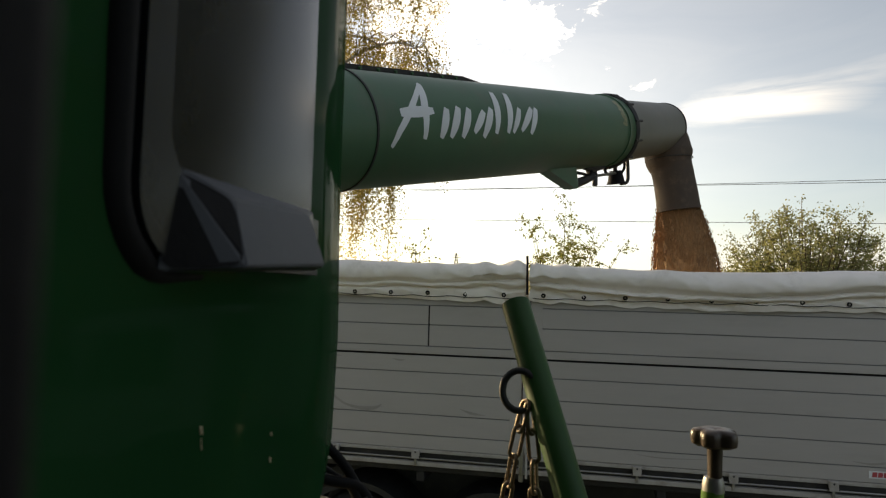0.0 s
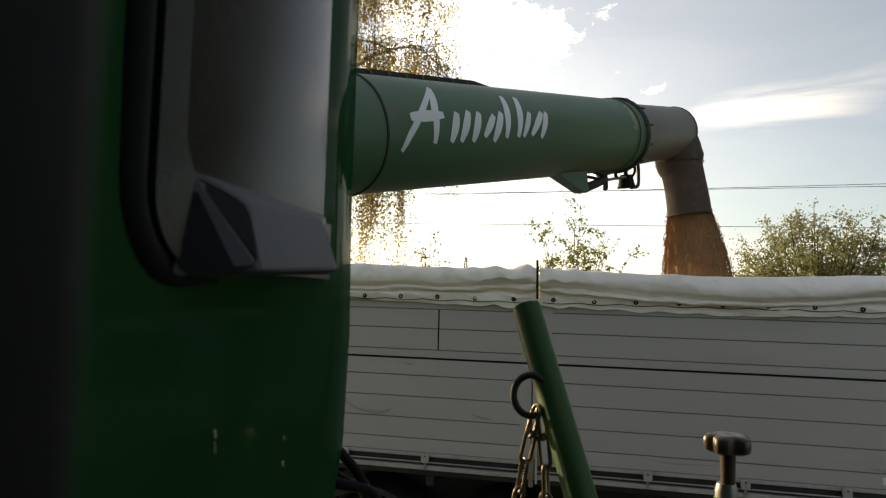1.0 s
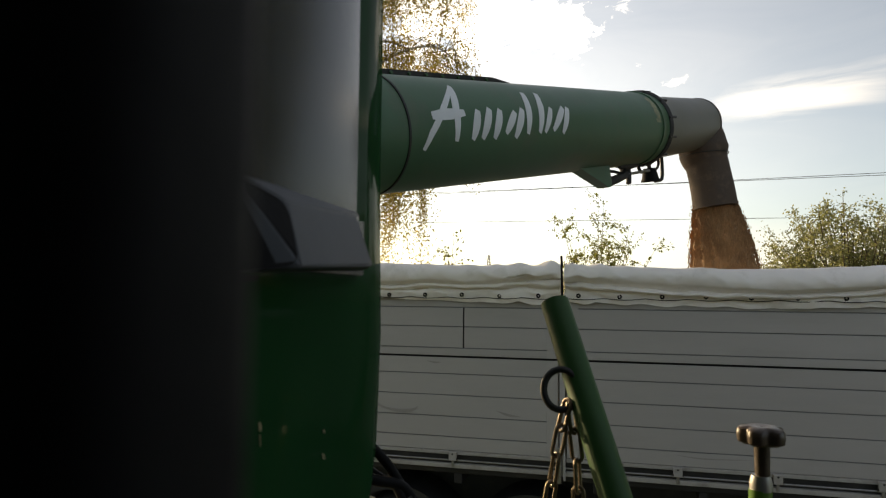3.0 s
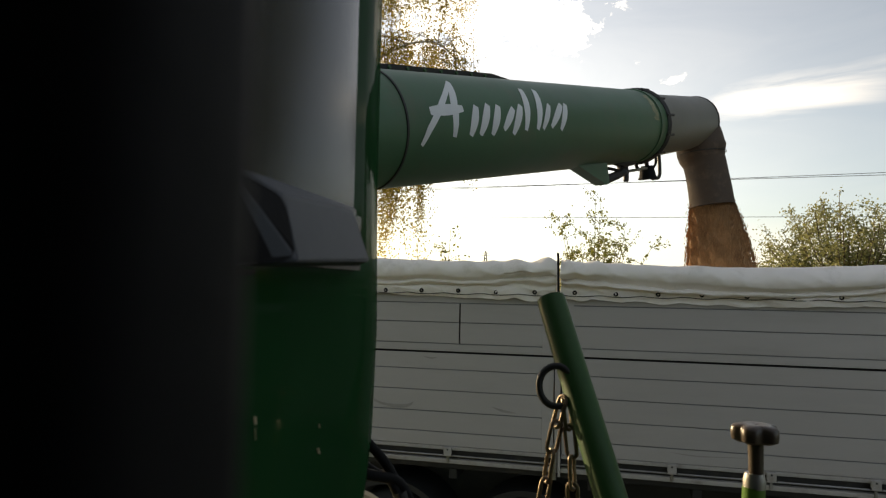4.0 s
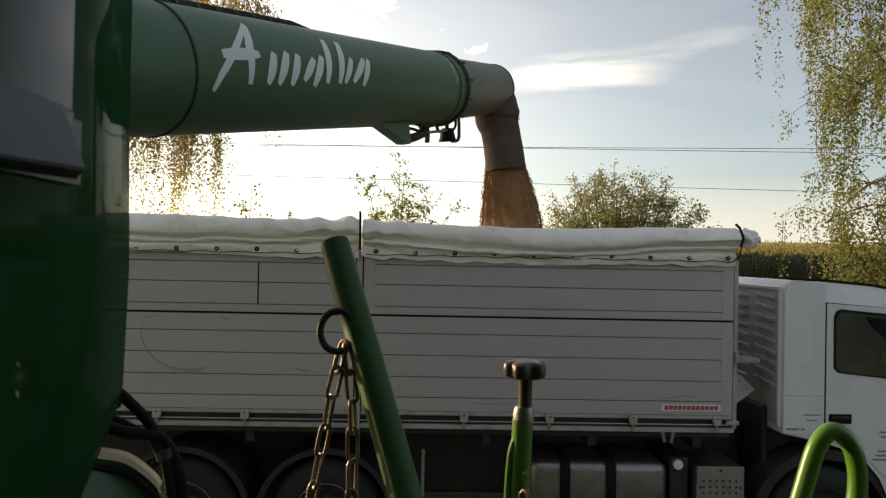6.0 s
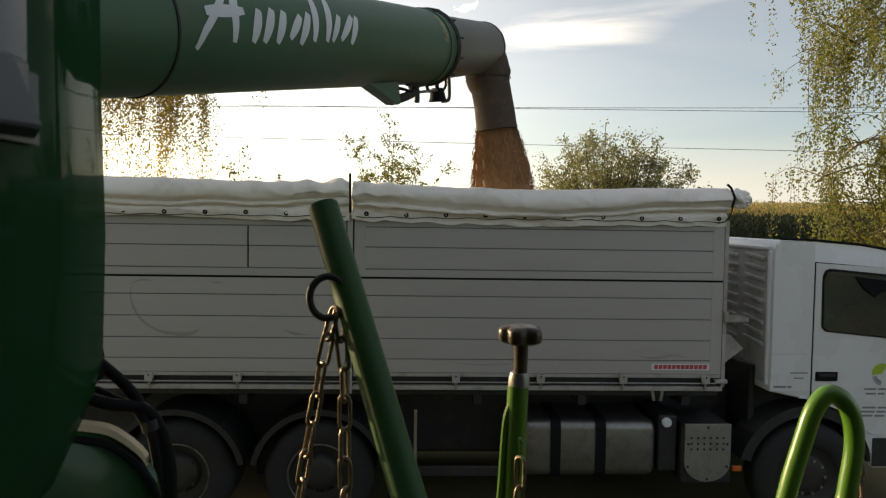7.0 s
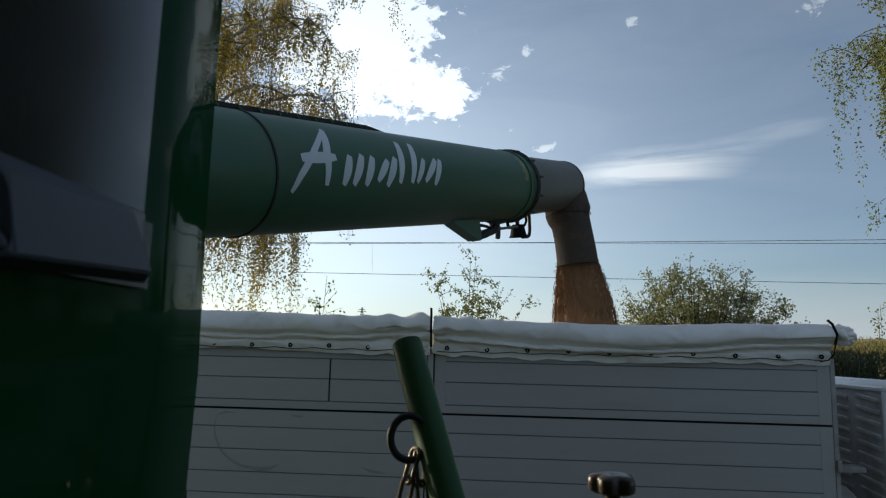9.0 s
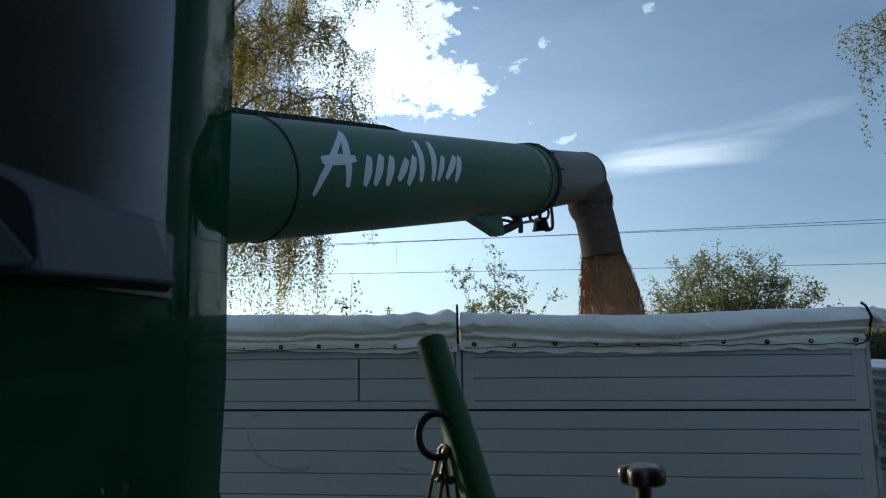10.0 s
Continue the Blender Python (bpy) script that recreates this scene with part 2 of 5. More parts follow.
# cab white with the back wall's shade put into the colour, plus dust
M_SHADED_CABBACK = material("shaded_dusty_white_back", (0.46, 0.46, 0.45), 0.5, vary=0.15, grain=8, big=1.5, bump=0.03, dirt=(0.22, 0.20, 0.17), dirt_amount=0.5)
M_STEEL = material("galvanised_steel", (0.33, 0.325, 0.31), 0.42, metal=0.85, vary=0.25, grain=30, big=5, bump=0.1, dirt=(0.16, 0.12, 0.08), dirt_amount=0.35)
M_TANK = material("aluminium_tank", (0.24, 0.235, 0.225), 0.40, metal=0.9, vary=0.2, grain=12, big=2.5, bump=0.06, bump_scale=25, dirt=(0.12, 0.10, 0.08), dirt_amount=0.45)
M_CHASSIS = material("black_chassis_paint", (0.014, 0.014, 0.015), 0.6, vary=0.4, grain=15, big=3, bump=0.15, dirt=(0.06, 0.05, 0.04), dirt_amount=0.4)
M_FENDER = material("grey_plastic_mudguard", (0.013, 0.014, 0.015), 0.55, vary=0.25, grain=20, big=3, bump=0.1, dirt=(0.05, 0.045, 0.037), dirt_amount=0.35)
M_CHAIN = material("rusty_chain_steel", (0.17, 0.13, 0.09), 0.42, metal=0.7, vary=0.5, grain=140, big=40, bump=0.25, bump_scale=300)
M_KNOB = material("brown_black_plastic_knob", (0.060, 0.041, 0.028), 0.36, vary=0.4, grain=90, big=25, bump=0.15, bump_scale=260)
M_WHITE = material("white_decal", (0.66, 0.68, 0.70), 0.5, vary=0.12, grain=25, big=4, bump=0.03)
M_SCUFF = material("scuffed_paint", (0.29, 0.275, 0.26), 0.6, vary=0.3, grain=40, big=8, bump=0.05)
M_RED = material("red_decal", (0.42, 0.06, 0.07), 0.5, vary=0.15, bump=0.0)
M_GREYPRINT = material("grey_decal", (0.20, 0.20, 0.22), 0.5, vary=0.1, bump=0.0)
M_LIME = material("lime_decal", (0.36, 0.50, 0.04), 0.5, vary=0.1, bump=0.0)
M_TAN = material("tan_rubber_edge", (0.72, 0.58, 0.38), 0.5, vary=0.25, grain=60, big=12, bump=0.1, bump_scale=200)
M_SPOUT = material("dull_grey_spout", (0.125, 0.122, 0.10), 0.5, vary=0.2, grain=12, big=3, bump=0.06, dirt=(0.16, 0.13, 0.09), dirt_amount=0.3)
M_RUBBER = material("dusty_brown_rubber", (0.066, 0.046, 0.034), 0.8, vary=0.3, grain=18, big=4, bump=0.2, dirt=(0.2, 0.14, 0.09), dirt_amount=0.3)
M_GRAIN = material("wheat_grain", (0.41, 0.235, 0.11), 0.75, vary=0.4, grain=70, big=7, bump=0.5, bump_scale=180, island=0.5)
M_GROUND = material("dry_dirt_and_grass", (0.13, 0.11, 0.055), 0.9, vary=0.5, grain=2.5, big=0.15, bump=0.5, bump_scale=14, dirt=(0.10, 0.12, 0.04), dirt_amount=0.5)
M_FIELD = material("ripe_field", (0.46, 0.36, 0.11), 0.85, vary=0.35, grain=1.2, big=0.06, bump=0.3, bump_scale=6)
M_BARK = material("birch_bark", (0.55, 0.50, 0.44), 0.75, vary=0.5, grain=9, big=2, bump=0.3, bump_scale=25, dirt=(0.05, 0.04, 0.035), dirt_amount=0.55, stretch=(1, 1, 3))
M_TWIG = material("brown_twig", (0.10, 0.07, 0.045), 0.8, vary=0.4, bump=0.2)
M_WIRE = material("aluminium_cable", (0.10, 0.10, 0.105), 0.6, vary=0.1, bump=0.0)
L_BIRCH = leaf_material("birch_leaf", (0.07, 0.085, 0.016), (0.26, 0.20, 0.045), (0.62, 0.47, 0.09), 0.6)
M_LIP = material("scratched_rim_lip", (0.12, 0.115, 0.105), 0.45, metal=0.6, vary=0.6, grain=30, big=5, bump=0.1, dirt=(0.03, 0.028, 0.025), dirt_amount=0.6)
M_RIM = material("dirty_dark_rim", (0.032, 0.030, 0.027), 0.6, metal=0.3, vary=0.4, grain=30, big=6, bump=0.1)
L_GREEN = leaf_material("green_leaf", (0.05, 0.075, 0.016), (0.15, 0.155, 0.035), (0.34, 0.34, 0.06), 0.45)
L_PALE = leaf_material("pale_willow_leaf", (0.095, 0.115, 0.045), (0.24, 0.235, 0.11), (0.42, 0.42, 0.16), 0.5)
L_CORN = leaf_material("maize_leaf", (0.012, 0.026, 0.007), (0.040, 0.052, 0.014), (0.08, 0.10, 0.02), 0.25)
L_BIRCH_GREEN = leaf_material("green_birch_leaf", (0.060, 0.090, 0.026), (0.235, 0.235, 0.075), (0.40, 0.42, 0.11), 0.48)
L_WEED = leaf_material("dark_weed", (0.025, 0.04, 0.010), (0.07, 0.075, 0.02), (0.12, 0.13, 0.03), 0.25)
L_TASSEL = leaf_material("maize_tassel", (0.30, 0.22, 0.07), (0.46, 0.36, 0.14), (0.5, 0.4, 0.14), 0.4)


def glass_material(name, tint, rough=0.03):
    m = bpy.data.materials.new(name)
    m.use_nodes = True
    p = m.node_tree.nodes["Principled BSDF"]
    p.inputs["Base Color"].default_value = (*tint, 1)
    p.inputs["Roughness"].default_value = rough
    p.inputs["Transmission Weight"].default_value = 0.9
    p.inputs["IOR"].default_value = 1.5
    return m


M_GLASS = glass_material("tinted_cab_glass", (0.42, 0.47, 0.38))


# ---- mesh helpers ----
def part(name, bm, mat, parent=None, label="", smooth=False):
    """Links a bmesh as one mesh object under a thing or a part."""
    me = bpy.data.meshes.new(name)
    bmesh.ops.recalc_face_normals(bm, faces=bm.faces)
    if smooth:
        for f in bm.faces:
            f.smooth = True
    bm.to_mesh(me)
    bm.free()
    if smooth:
        me.set_sharp_from_angle(angle=radians(40))
    me.materials.append(mat)
    ob = new(name, me)
    if parent is not None:
        ob.parent = parent
    if label:
        ob["label"] = label
    return ob


def quick(name, verts, faces, mat, parent=None, label="", smooth=False):
    me = bpy.data.meshes.new(name)
    me.from_pydata(verts, [], faces)
    me.materials.append(mat)
    if smooth:
        me.polygons.foreach_set("use_smooth", [True] * len(me.polygons))
    me.update()
    ob = new(name, me)
    if parent is not None:
        ob.parent = parent
    if label:
        ob["label"] = label
    return ob


def thing(name, label, category, group="", kind="", at=(0, 0, 0)):
    ob = new(name)
    ob.empty_display_size = 0.1
    ob.location = at
    return tagged(ob, label, category, group, kind)


def box(x0, x1, y0, y1, z0, z1, bevel=0.0, bm=None, segments=2):
    """A box between the given planes, with rounded edges."""
    own = bmesh.new()
    bmesh.ops.create_cube(own, size=1.0)
    for v in own.verts:
        v.co = Vector(((x0 + x1) / 2 + v.co.x * (x1 - x0), (y0 + y1) / 2 + v.co.y * (y1 - y0), (z0 + z1) / 2 + v.co.z * (z1 - z0)))
    if bevel:
        bmesh.ops.bevel(own, geom=own.edges[:], offset=bevel, segments=segments, affect="EDGES", profile=0.5)
    return merge(bm, own)


def merge(bm, own):
    if bm is None:
        return own
    me = bpy.data.meshes.new("join")
    own.to_mesh(me)
    own.free()
    bm.from_mesh(me)
    bpy.data.meshes.remove(me)
    return bm


def frame_of(d):
    d = d.normalized()
    s = d.cross(Vector((0, 0, 1)) if abs(d.z) < 0.95 else Vector((1, 0, 0))).normalized()
    return d, s, d.cross(s)


def tube(points, radius, sides=12, bm=None, closed=False, caps=True):
    """A round bar along points; radius is a number or one number a point."""
    bm = bm or bmesh.new()
    pts = [Vector(p) for p in points]
    n = len(pts)
    radii = [radius] * n if isinstance(radius, (int, float)) else radius
    rings, side = [], None
    for i, p in enumerate(pts):
        a = pts[i - 1] if (i > 0 or closed) else p
        b = pts[(i + 1) % n] if (i < n - 1 or closed) else p
        d, s, u = frame_of(b - a)
        if side is not None:
            s = (side - d * side.dot(d)).normalized()
            u = d.cross(s)
        side = s
        rings.append([bm.verts.new(p + (s * math.cos(k) + u * math.sin(k)) * radii[i]) for k in (2 * math.pi * j / sides for j in range(sides))])
    for i in range(n if closed else n - 1):
        r, q = rings[i], rings[(i + 1) % n]
        for j in range(sides):
            bm.faces.new((r[j], r[(j + 1) % sides], q[(j + 1) % sides], q[j]))
    if caps and not closed:
        bm.faces.new(rings[0][::-1])
        bm.faces.new(rings[-1])
    return bm


def lathe(profile, origin, axis, sides=32, bm=None):
    """A turned body: profile of (along, radius) from origin along axis."""
    bm = bm or bmesh.new()
    d, s, u = frame_of(Vector(axis))
    o = Vector(origin)
    rings = [[bm.verts.new(o + d * h + (s * math.cos(k) + u * math.sin(k)) * max(r, 1e-4)) for k in (2 * math.pi * j / sides for j in range(sides))] for h, r in profile]
    for r, q in zip(rings, rings[1:]):
        for j in range(sides):
            bm.faces.new((r[j], r[(j + 1) % sides], q[(j + 1) % sides], q[j]))
    return bm


def extrude_outline(outline, axis, a, b, bm=None, bevel=0.0):
    """A plate with the outline (two coordinates a point), from a to b along axis 'x', 'y' or 'z'."""
    own = bmesh.new()

    def place(p, h):
        return {"x": (h, p[0], p[1]), "y": (p[0], h, p[1]), "z": (p[0], p[1], h)}[axis]

    lo = [own.verts.new(place(p, a)) for p in outline]
    hi = [own.verts.new(place(p, b)) for p in outline]
    n = len(outline)
    own.faces.new(lo)
    own.faces.new(hi[::-1])
    for i in range(n):
        own.faces.new((lo[i], lo[(i + 1) % n], hi[(i + 1) % n], hi[i]))
    if bevel:
        bmesh.ops.bevel(own, geom=own.edges[:], offset=bevel, segments=2, affect="EDGES", profile=0.5)
    return merge(bm, own)


def arc(cx, cy, r, a0, a1, n):
    return [(cx + r * math.cos(radians(a0 + (a1 - a0) * i / n)), cy + r * math.sin(radians(a0 + (a1 - a0) * i / n))) for i in range(n + 1)]


def spline(points, n):
    """A smooth run of points through the given ones."""
    pts = [Vector(p) for p in points]
    ext = [pts[0] * 2 - pts[1]] + pts + [pts[-1] * 2 - pts[-2]]
    out = []
    for i in range(1, len(ext) - 2):
        p0, p1, p2, p3 = ext[i - 1:i + 3]
        for k in range(n):
            t = k / n
            out.append(0.5 * ((2 * p1) + (p2 - p0) * t + (2 * p0 - 5 * p1 + 4 * p2 - p3) * t * t + (3 * p1 - p0 - 3 * p2 + p3) * t ** 3))
    return out + [pts[-1]]


# ---- ground: a yard that climbs gently into fields ----
def ground_height(x, y):
    d = max(0.0, y - 9.0)
    rise = 1.55 * (1 - math.exp(-((d / 22.0) ** 2))) + 0.0385 * max(0.0, y - 34.0)
    if y > 330:
        rise = 1.55 + 0.0385 * 296 - (y - 330) * 0.004
    return rise + (0.04 * noise.noise(Vector((x * 0.15, y * 0.15, 2.0))) if abs(y) < 60 else 0.0) * (1 if abs(y) > 4 else 0.4) - 0.03


def make_ground():
    ys = [-2500, -900, -300, -120, -60, -40, -30, -22, -16, -12, -9, -7, -5, -3, -1, 1, 3, 5, 7, 9, 11, 13, 15, 18, 21, 24, 28, 32, 36, 42, 50, 60, 75, 95, 120, 150, 200, 260, 330, 500, 1000, 3000]
    xs = [-3000, -900, -300, -120, -70, -45, -30, -22, -16, -12, -9, -6, -4, -2, 0, 2, 4, 6, 9, 12, 16, 20, 25, 30, 38, 48, 65, 90, 140, 300, 900, 3000]
    verts = [(x, y, ground_height(x, y)) for y in ys for x in xs]
    n = len(xs)
    faces, kinds = [], []
    for j in range(len(ys) - 1):
        for i in range(n - 1):
            faces.append((j * n + i, j * n + i + 1, (j + 1) * n + i + 1, (j + 1) * n + i))
            kinds.append(1 if ys[j] >= 60 else 0)
    ob = quick("ground", verts, faces, M_GROUND, smooth=True)
    ob.data.materials.append(M_FIELD)
    ob.data.polygons.foreach_set("material_index", kinds)
    return tagged(ob, "dry earth and grass yard rising into a ripe yellow field", "ground", kind="structure")


make_ground()

# ---- the tipper lorry ----
truck = thing("tipper_truck", "white three-axle tipper lorry with grey-white drop sides and rolled tarpaulin", "truck")
TOP_CUTS, LOW_CUTS = (2.415, 2.487, 2.69, 2.875, 2.975), (1.525, 1.65, 1.84, 2.04, 2.24, 2.395)


def side_board(x0, x1, cuts, name, split=None, y=0.0):
    """A drop side: a backing with stiles at both ends and separate profiled planks between."""
    backing = part(name, box(x0, x1, y + 0.016, y + 0.040, cuts[0], cuts[-1], 0.003), M_GREYPRINT, truck, "grey-white aluminium drop side of grooved planks")
    stile = 0.105
    for a, b in ((x0, x0 + stile), (x1 - stile, x1)):
        part("stile", box(a, b, y - 0.0005, y + 0.016, cuts[0], cuts[-1], 0.001), M_BOARD, backing)
    gap = 0.0045
    for lo, hi in zip(cuts, cuts[1:]):
        spans = [(x0 + stile, x1 - stile)]
        if split and lo > split[1] - 0.02 and hi < split[2] + 0.02:
            spans = [(x0 + stile, split[0] - 0.007), (split[0] + 0.007, x1 - stile)]
        for a, b in spans:
            part("plank", box(a, b, y, y + 0.016, lo + (gap if lo > cuts[0] else 0), hi - (gap if hi < cuts[-1] else 0), 0.0025), M_BOARD, backing)
    return backing


side_board(0.03, 3.5, TOP_CUTS, "upper_side_board")
side_board(-3.5, -0.045, TOP_CUTS, "upper_side_board", (-0.94, 2.487, 2.875))
side_board(0.03, 3.5, LOW_CUTS, "lower_side_board")
side_board(-3.5, -0.045, LOW_CUTS, "lower_side_board")
part("gap_seal", box(-3.5, 3.5, 0.012, 0.034, 2.396, 2.414), M_BLACK, truck, "black rubber seal between boards")
# middle post with its dark edges, and the rod that stands above the tarpaulin
post = part("middle_post", box(-0.033, 0.018, -0.012, 0.06, 1.36, 2.99, 0.004), M_BOARD, truck)
part("slot", box(-0.040, -0.034, -0.010, 0.05, 1.40, 2.96), M_BLACK, post)
part("slot", box(0.019, 0.027, -0.010, 0.05, 1.40, 2.96), M_BLACK, post)
part("post_foot", box(-0.055, -0.015, -0.045, -0.013, 1.30, 1.62, 0.005), M_STEEL, post, "bare steel foot of the post")
part("post_foot", box(0.000, 0.022, -0.038, -0.013, 1.33, 1.56, 0.005), M_RAILWHITE, post)
part("tarp_rod", tube([(0.005, -0.135, 3.00), (0.003, -0.14, 3.12), (0.0, -0.135, 3.30), (-0.003, -0.13, 3.355)], 0.011, 8), M_BLACK, truck, "thin black rod strapping the tarpaulin", True)
# lower rail with a closing rod, hinges and latches
rail = part("lower_rail", box(-3.5, 3.52, -0.008, 0.07, 1.362, 1.405, 0.006), M_RAILWHITE, truck, "stained white steel rail")
part("rail_lip", box(-3.5, 3.50, 0.0, 0.06, 1.485, 1.521, 0.006), M_RAILWHITE, rail)
# black stands for the shadow in the recess behind the rod
part("rail_back", box(-3.5, 3.50, 0.03, 0.06, 1.406, 1.484), M_CHASSIS, rail)
part("closing_rod", tube([(-3.45, -0.012, 1.437), (3.46, -0.012, 1.437)], 0.0085, 8), M_STEEL, rail)


def hinge(x):
    h = part("hinge", box(x - 0.038, x + 0.038, -0.040, -0.004, 1.435, 1.518, 0.007), M_RAILWHITE, truck, "worn steel hinge on the rail")
    part("pin", tube([(x - 0.045, -0.028, 1.452), (x + 0.045, -0.028, 1.452)], 0.010, 8), M_CHASSIS, h)
    part("strap", box(x - 0.012, x + 0.012, -0.026, -0.006, 1.375, 1.45, 0.004), M_STEEL, h)
    part("bolt", lathe([(0, 0.0), (0, 0.009), (0.006, 0.009), (0.007, 0.0)], (x, -0.034, 1.497), (0, -1, 0), 8), M_CHASSIS, h)


for x in (-3.4, -2.62, -1.83, -1.03, 0.985, 1.781, 2.562, 3.35):
    hinge(x)
part("corner_bracket", box(3.44, 3.56, -0.03, 0.02, 1.44, 1.475, 0.006), M_RAILWHITE, truck)
part("corner_post", box(3.505, 3.545, 0.0, 0.08, 1.40, 2.98, 0.006), M_RAILWHITE, truck)
part("latch", box(3.51, 3.55, -0.03, 0.0, 2.02, 2.12, 0.006), M_STEEL, truck)
part("front_step", extrude_outline([(3.56, 1.62), (3.74, 1.76), (3.60, 1.90), (3.56, 1.90)], "y", 0.05, 0.35, bevel=0.006), M_RAILWHITE, truck)
part("front_bracket", box(3.55, 3.82, 0.12, 0.30, 2.00, 2.05, 0.01), M_RAILWHITE, truck)
# the rest of the box
part("front_wall", box(3.46, 3.50, 0.05, 2.45, 1.40, 3.02, 0.006), M_BOARD, truck)
part("rear_wall", box(-3.5, -3.46, 0.05, 2.45, 1.40, 3.0, 0.006), M_BOARD, truck)
part("far_wall", box(-3.5, 3.5, 2.45, 2.50, 1.40, 3.0, 0.006), M_BOARD, truck)
part("load_floor", box(-3.5, 3.5, 0.05, 2.45, 1.30, 1.40, 0.01), M_CHASSIS, truck)


def plate_bars(x0, z0, widths, height, gap, y, mat, parent, slant=0.0, name="mark"):
    x = x0
    for w in widths:
        part(name, extrude_outline([(x, z0), (x + w, z0), (x + w + slant, z0 + height), (x + slant, z0 + height)], "y", y - 0.0015, y), mat, parent)
        x += w + gap


sign = part("maker_plate", box(2.835, 3.392, -0.004, -0.0005, 1.560, 1.622, 0.001), M_WHITE, truck, "white plate with red marks")
plate_bars(2.858, 1.572, [0.0355] * 12, 0.040, 0.0070, -0.0045, M_RED, sign, 0.005)



def scuff(points, width, lift=0.0012):
    bm = bmesh.new()
    pts = spline([(p[0], 0, p[1]) for p in points], 10)
    rows = []
    for i, p in enumerate(pts):
        d = (pts[min(len(pts) - 1, i + 1)] - pts[max(0, i - 1)]).normalized()
        w = width * math.sin(math.pi * (i + 0.5) / len(pts))
        nn = Vector((-d.z, 0, d.x)) * w
        rows.append([bm.verts.new((c.x, -lift, c.z)) for c in (p + nn, p - nn)])
    for r, q in zip(rows, rows[1:]):
        bm.faces.new((r[0], r[1], q[1], q[0]))
    part("scuff", bm, M_SCUFF, truck, "grey scuff mark on the drop side")


scuff([(-1.98, 2.35), (-2.00, 2.20), (-1.92, 2.02), (-1.76, 1.905), (-1.55, 1.865), (-1.36, 1.90)], 0.012)
scuff([(-1.72, 1.90), (-1.60, 1.872), (-1.45, 1.88), (-1.38, 1.92)], 0.018, 0.0045)
scuff([(-0.62, 1.915), (-0.50, 1.88), (-0.38, 1.87)], 0.012)
scuff([(-2.0, 2.33), (-1.9, 2.365), (-1.80, 2.36)], 0.010)
scuff([(-1.3, 2.36), (-1.22, 2.345), (-1.16, 2.35)], 0.008)
scuff([(2.70, 1.69), (2.86, 1.675), (3.05, 1.70), (3.2, 1.672)], 0.010)
scuff([(0.95, 1.62), (1.2, 1.60), (1.6, 1.615)], 0.006)


# tarpaulin, rolled back along the edge of the box
def tarpaulin(x0, x1, seed, sag):
    prof = [(-0.022, 2.935), (-0.034, 2.975), (-0.046, 3.02), (-0.036, 3.045), (-0.075, 3.050), (-0.092, 3.072), (-0.060, 3.092), (-0.085, 3.105), (-0.128, 3.135),
            (-0.140, 3.180), (-0.115, 3.235), (-0.055, 3.273), (0.01, 3.282), (0.075, 3.255), (0.105, 3.18), (0.08, 3.06), (0.045, 2.99), (0.043, 2.94)]
    prof = [(p.y, p.z) for p in spline([(0, y, z) for y, z in prof], 3)]
    n = int((x1 - x0) / 0.016)
    verts, faces = [], []
    m = len(prof)
    for i in range(n + 1):
        u = i / n
        x = x0 + (x1 - x0) * u
        end = math.exp(-abs(x) / 0.35)
        for step, (y, z) in enumerate(prof):
            q = step / m
            k = q * 18
            long_fold = noise.noise(Vector((x * 1.1, q * 5 + seed, seed)))
            wrinkle = noise.noise(Vector((x * 6.0 + q * 7, q * 9, seed + 4))) * (0.35 + 1.8 * end)
            flap = 1.0 if k < 4 else 0.0
            dz = 0.020 * long_fold + 0.014 * wrinkle - sag * math.sin(math.pi * u) * (1 - 0.5 * flap) - 0.022 * flap * abs(math.sin(math.pi * x / 0.365 + 0.4)) * (0.6 + noise.noise(Vector((x * 0.7, 3, seed))))
            dz += (0.020 * math.sin(x * 1.7 + seed) + 0.020 * noise.noise(Vector((x * 2.3, seed, 1)))) * (1 if 3 < k < 9 else 0)
            dz += 0.016 * noise.noise(Vector((x * 0.9, seed, 5))) + 0.008 * noise.noise(Vector((x * 3.7, seed, 8))) + 0.020 * end * math.sin(x * 26 + q * 8) * (1 if k > 7 else 0.3)
            crease = 0.5 - abs(noise.noise(Vector((x * 3.1 + q * 4.5, q * 3.0 - x * 0.6, seed + 2))))
            fine = 0.5 - abs(noise.noise(Vector((x * 8.0 - q * 9.0, q * 6.0, seed + 6))))
            dz += (0.020 * crease ** 3 * 4 + 0.006 * fine) * (0.4 + 1.4 * end)
            dy = -0.030 * crease ** 3 * 4 - 0.010 * fine + 0.022 * noise.noise(Vector((x * 1.6, q * 6, seed + 9))) + 0.010 * wrinkle
            verts.append((x + 0.01 * wrinkle, min(y + dy, -0.012) if k < 8 else y + dy, z + dz))
    for i in range(n):
        for k in range(m - 1):
            a = i * m + k
            faces.append((a, a + 1, a + m + 1, a + m))
    faces.append(tuple(range(m)))
    faces.append(tuple(n * m + k for k in range(m))[::-1])
    ob = quick("tarpaulin", verts, faces, M_TARP, truck, "white rolled tarpaulin with folds and eyelets", True)
    return ob


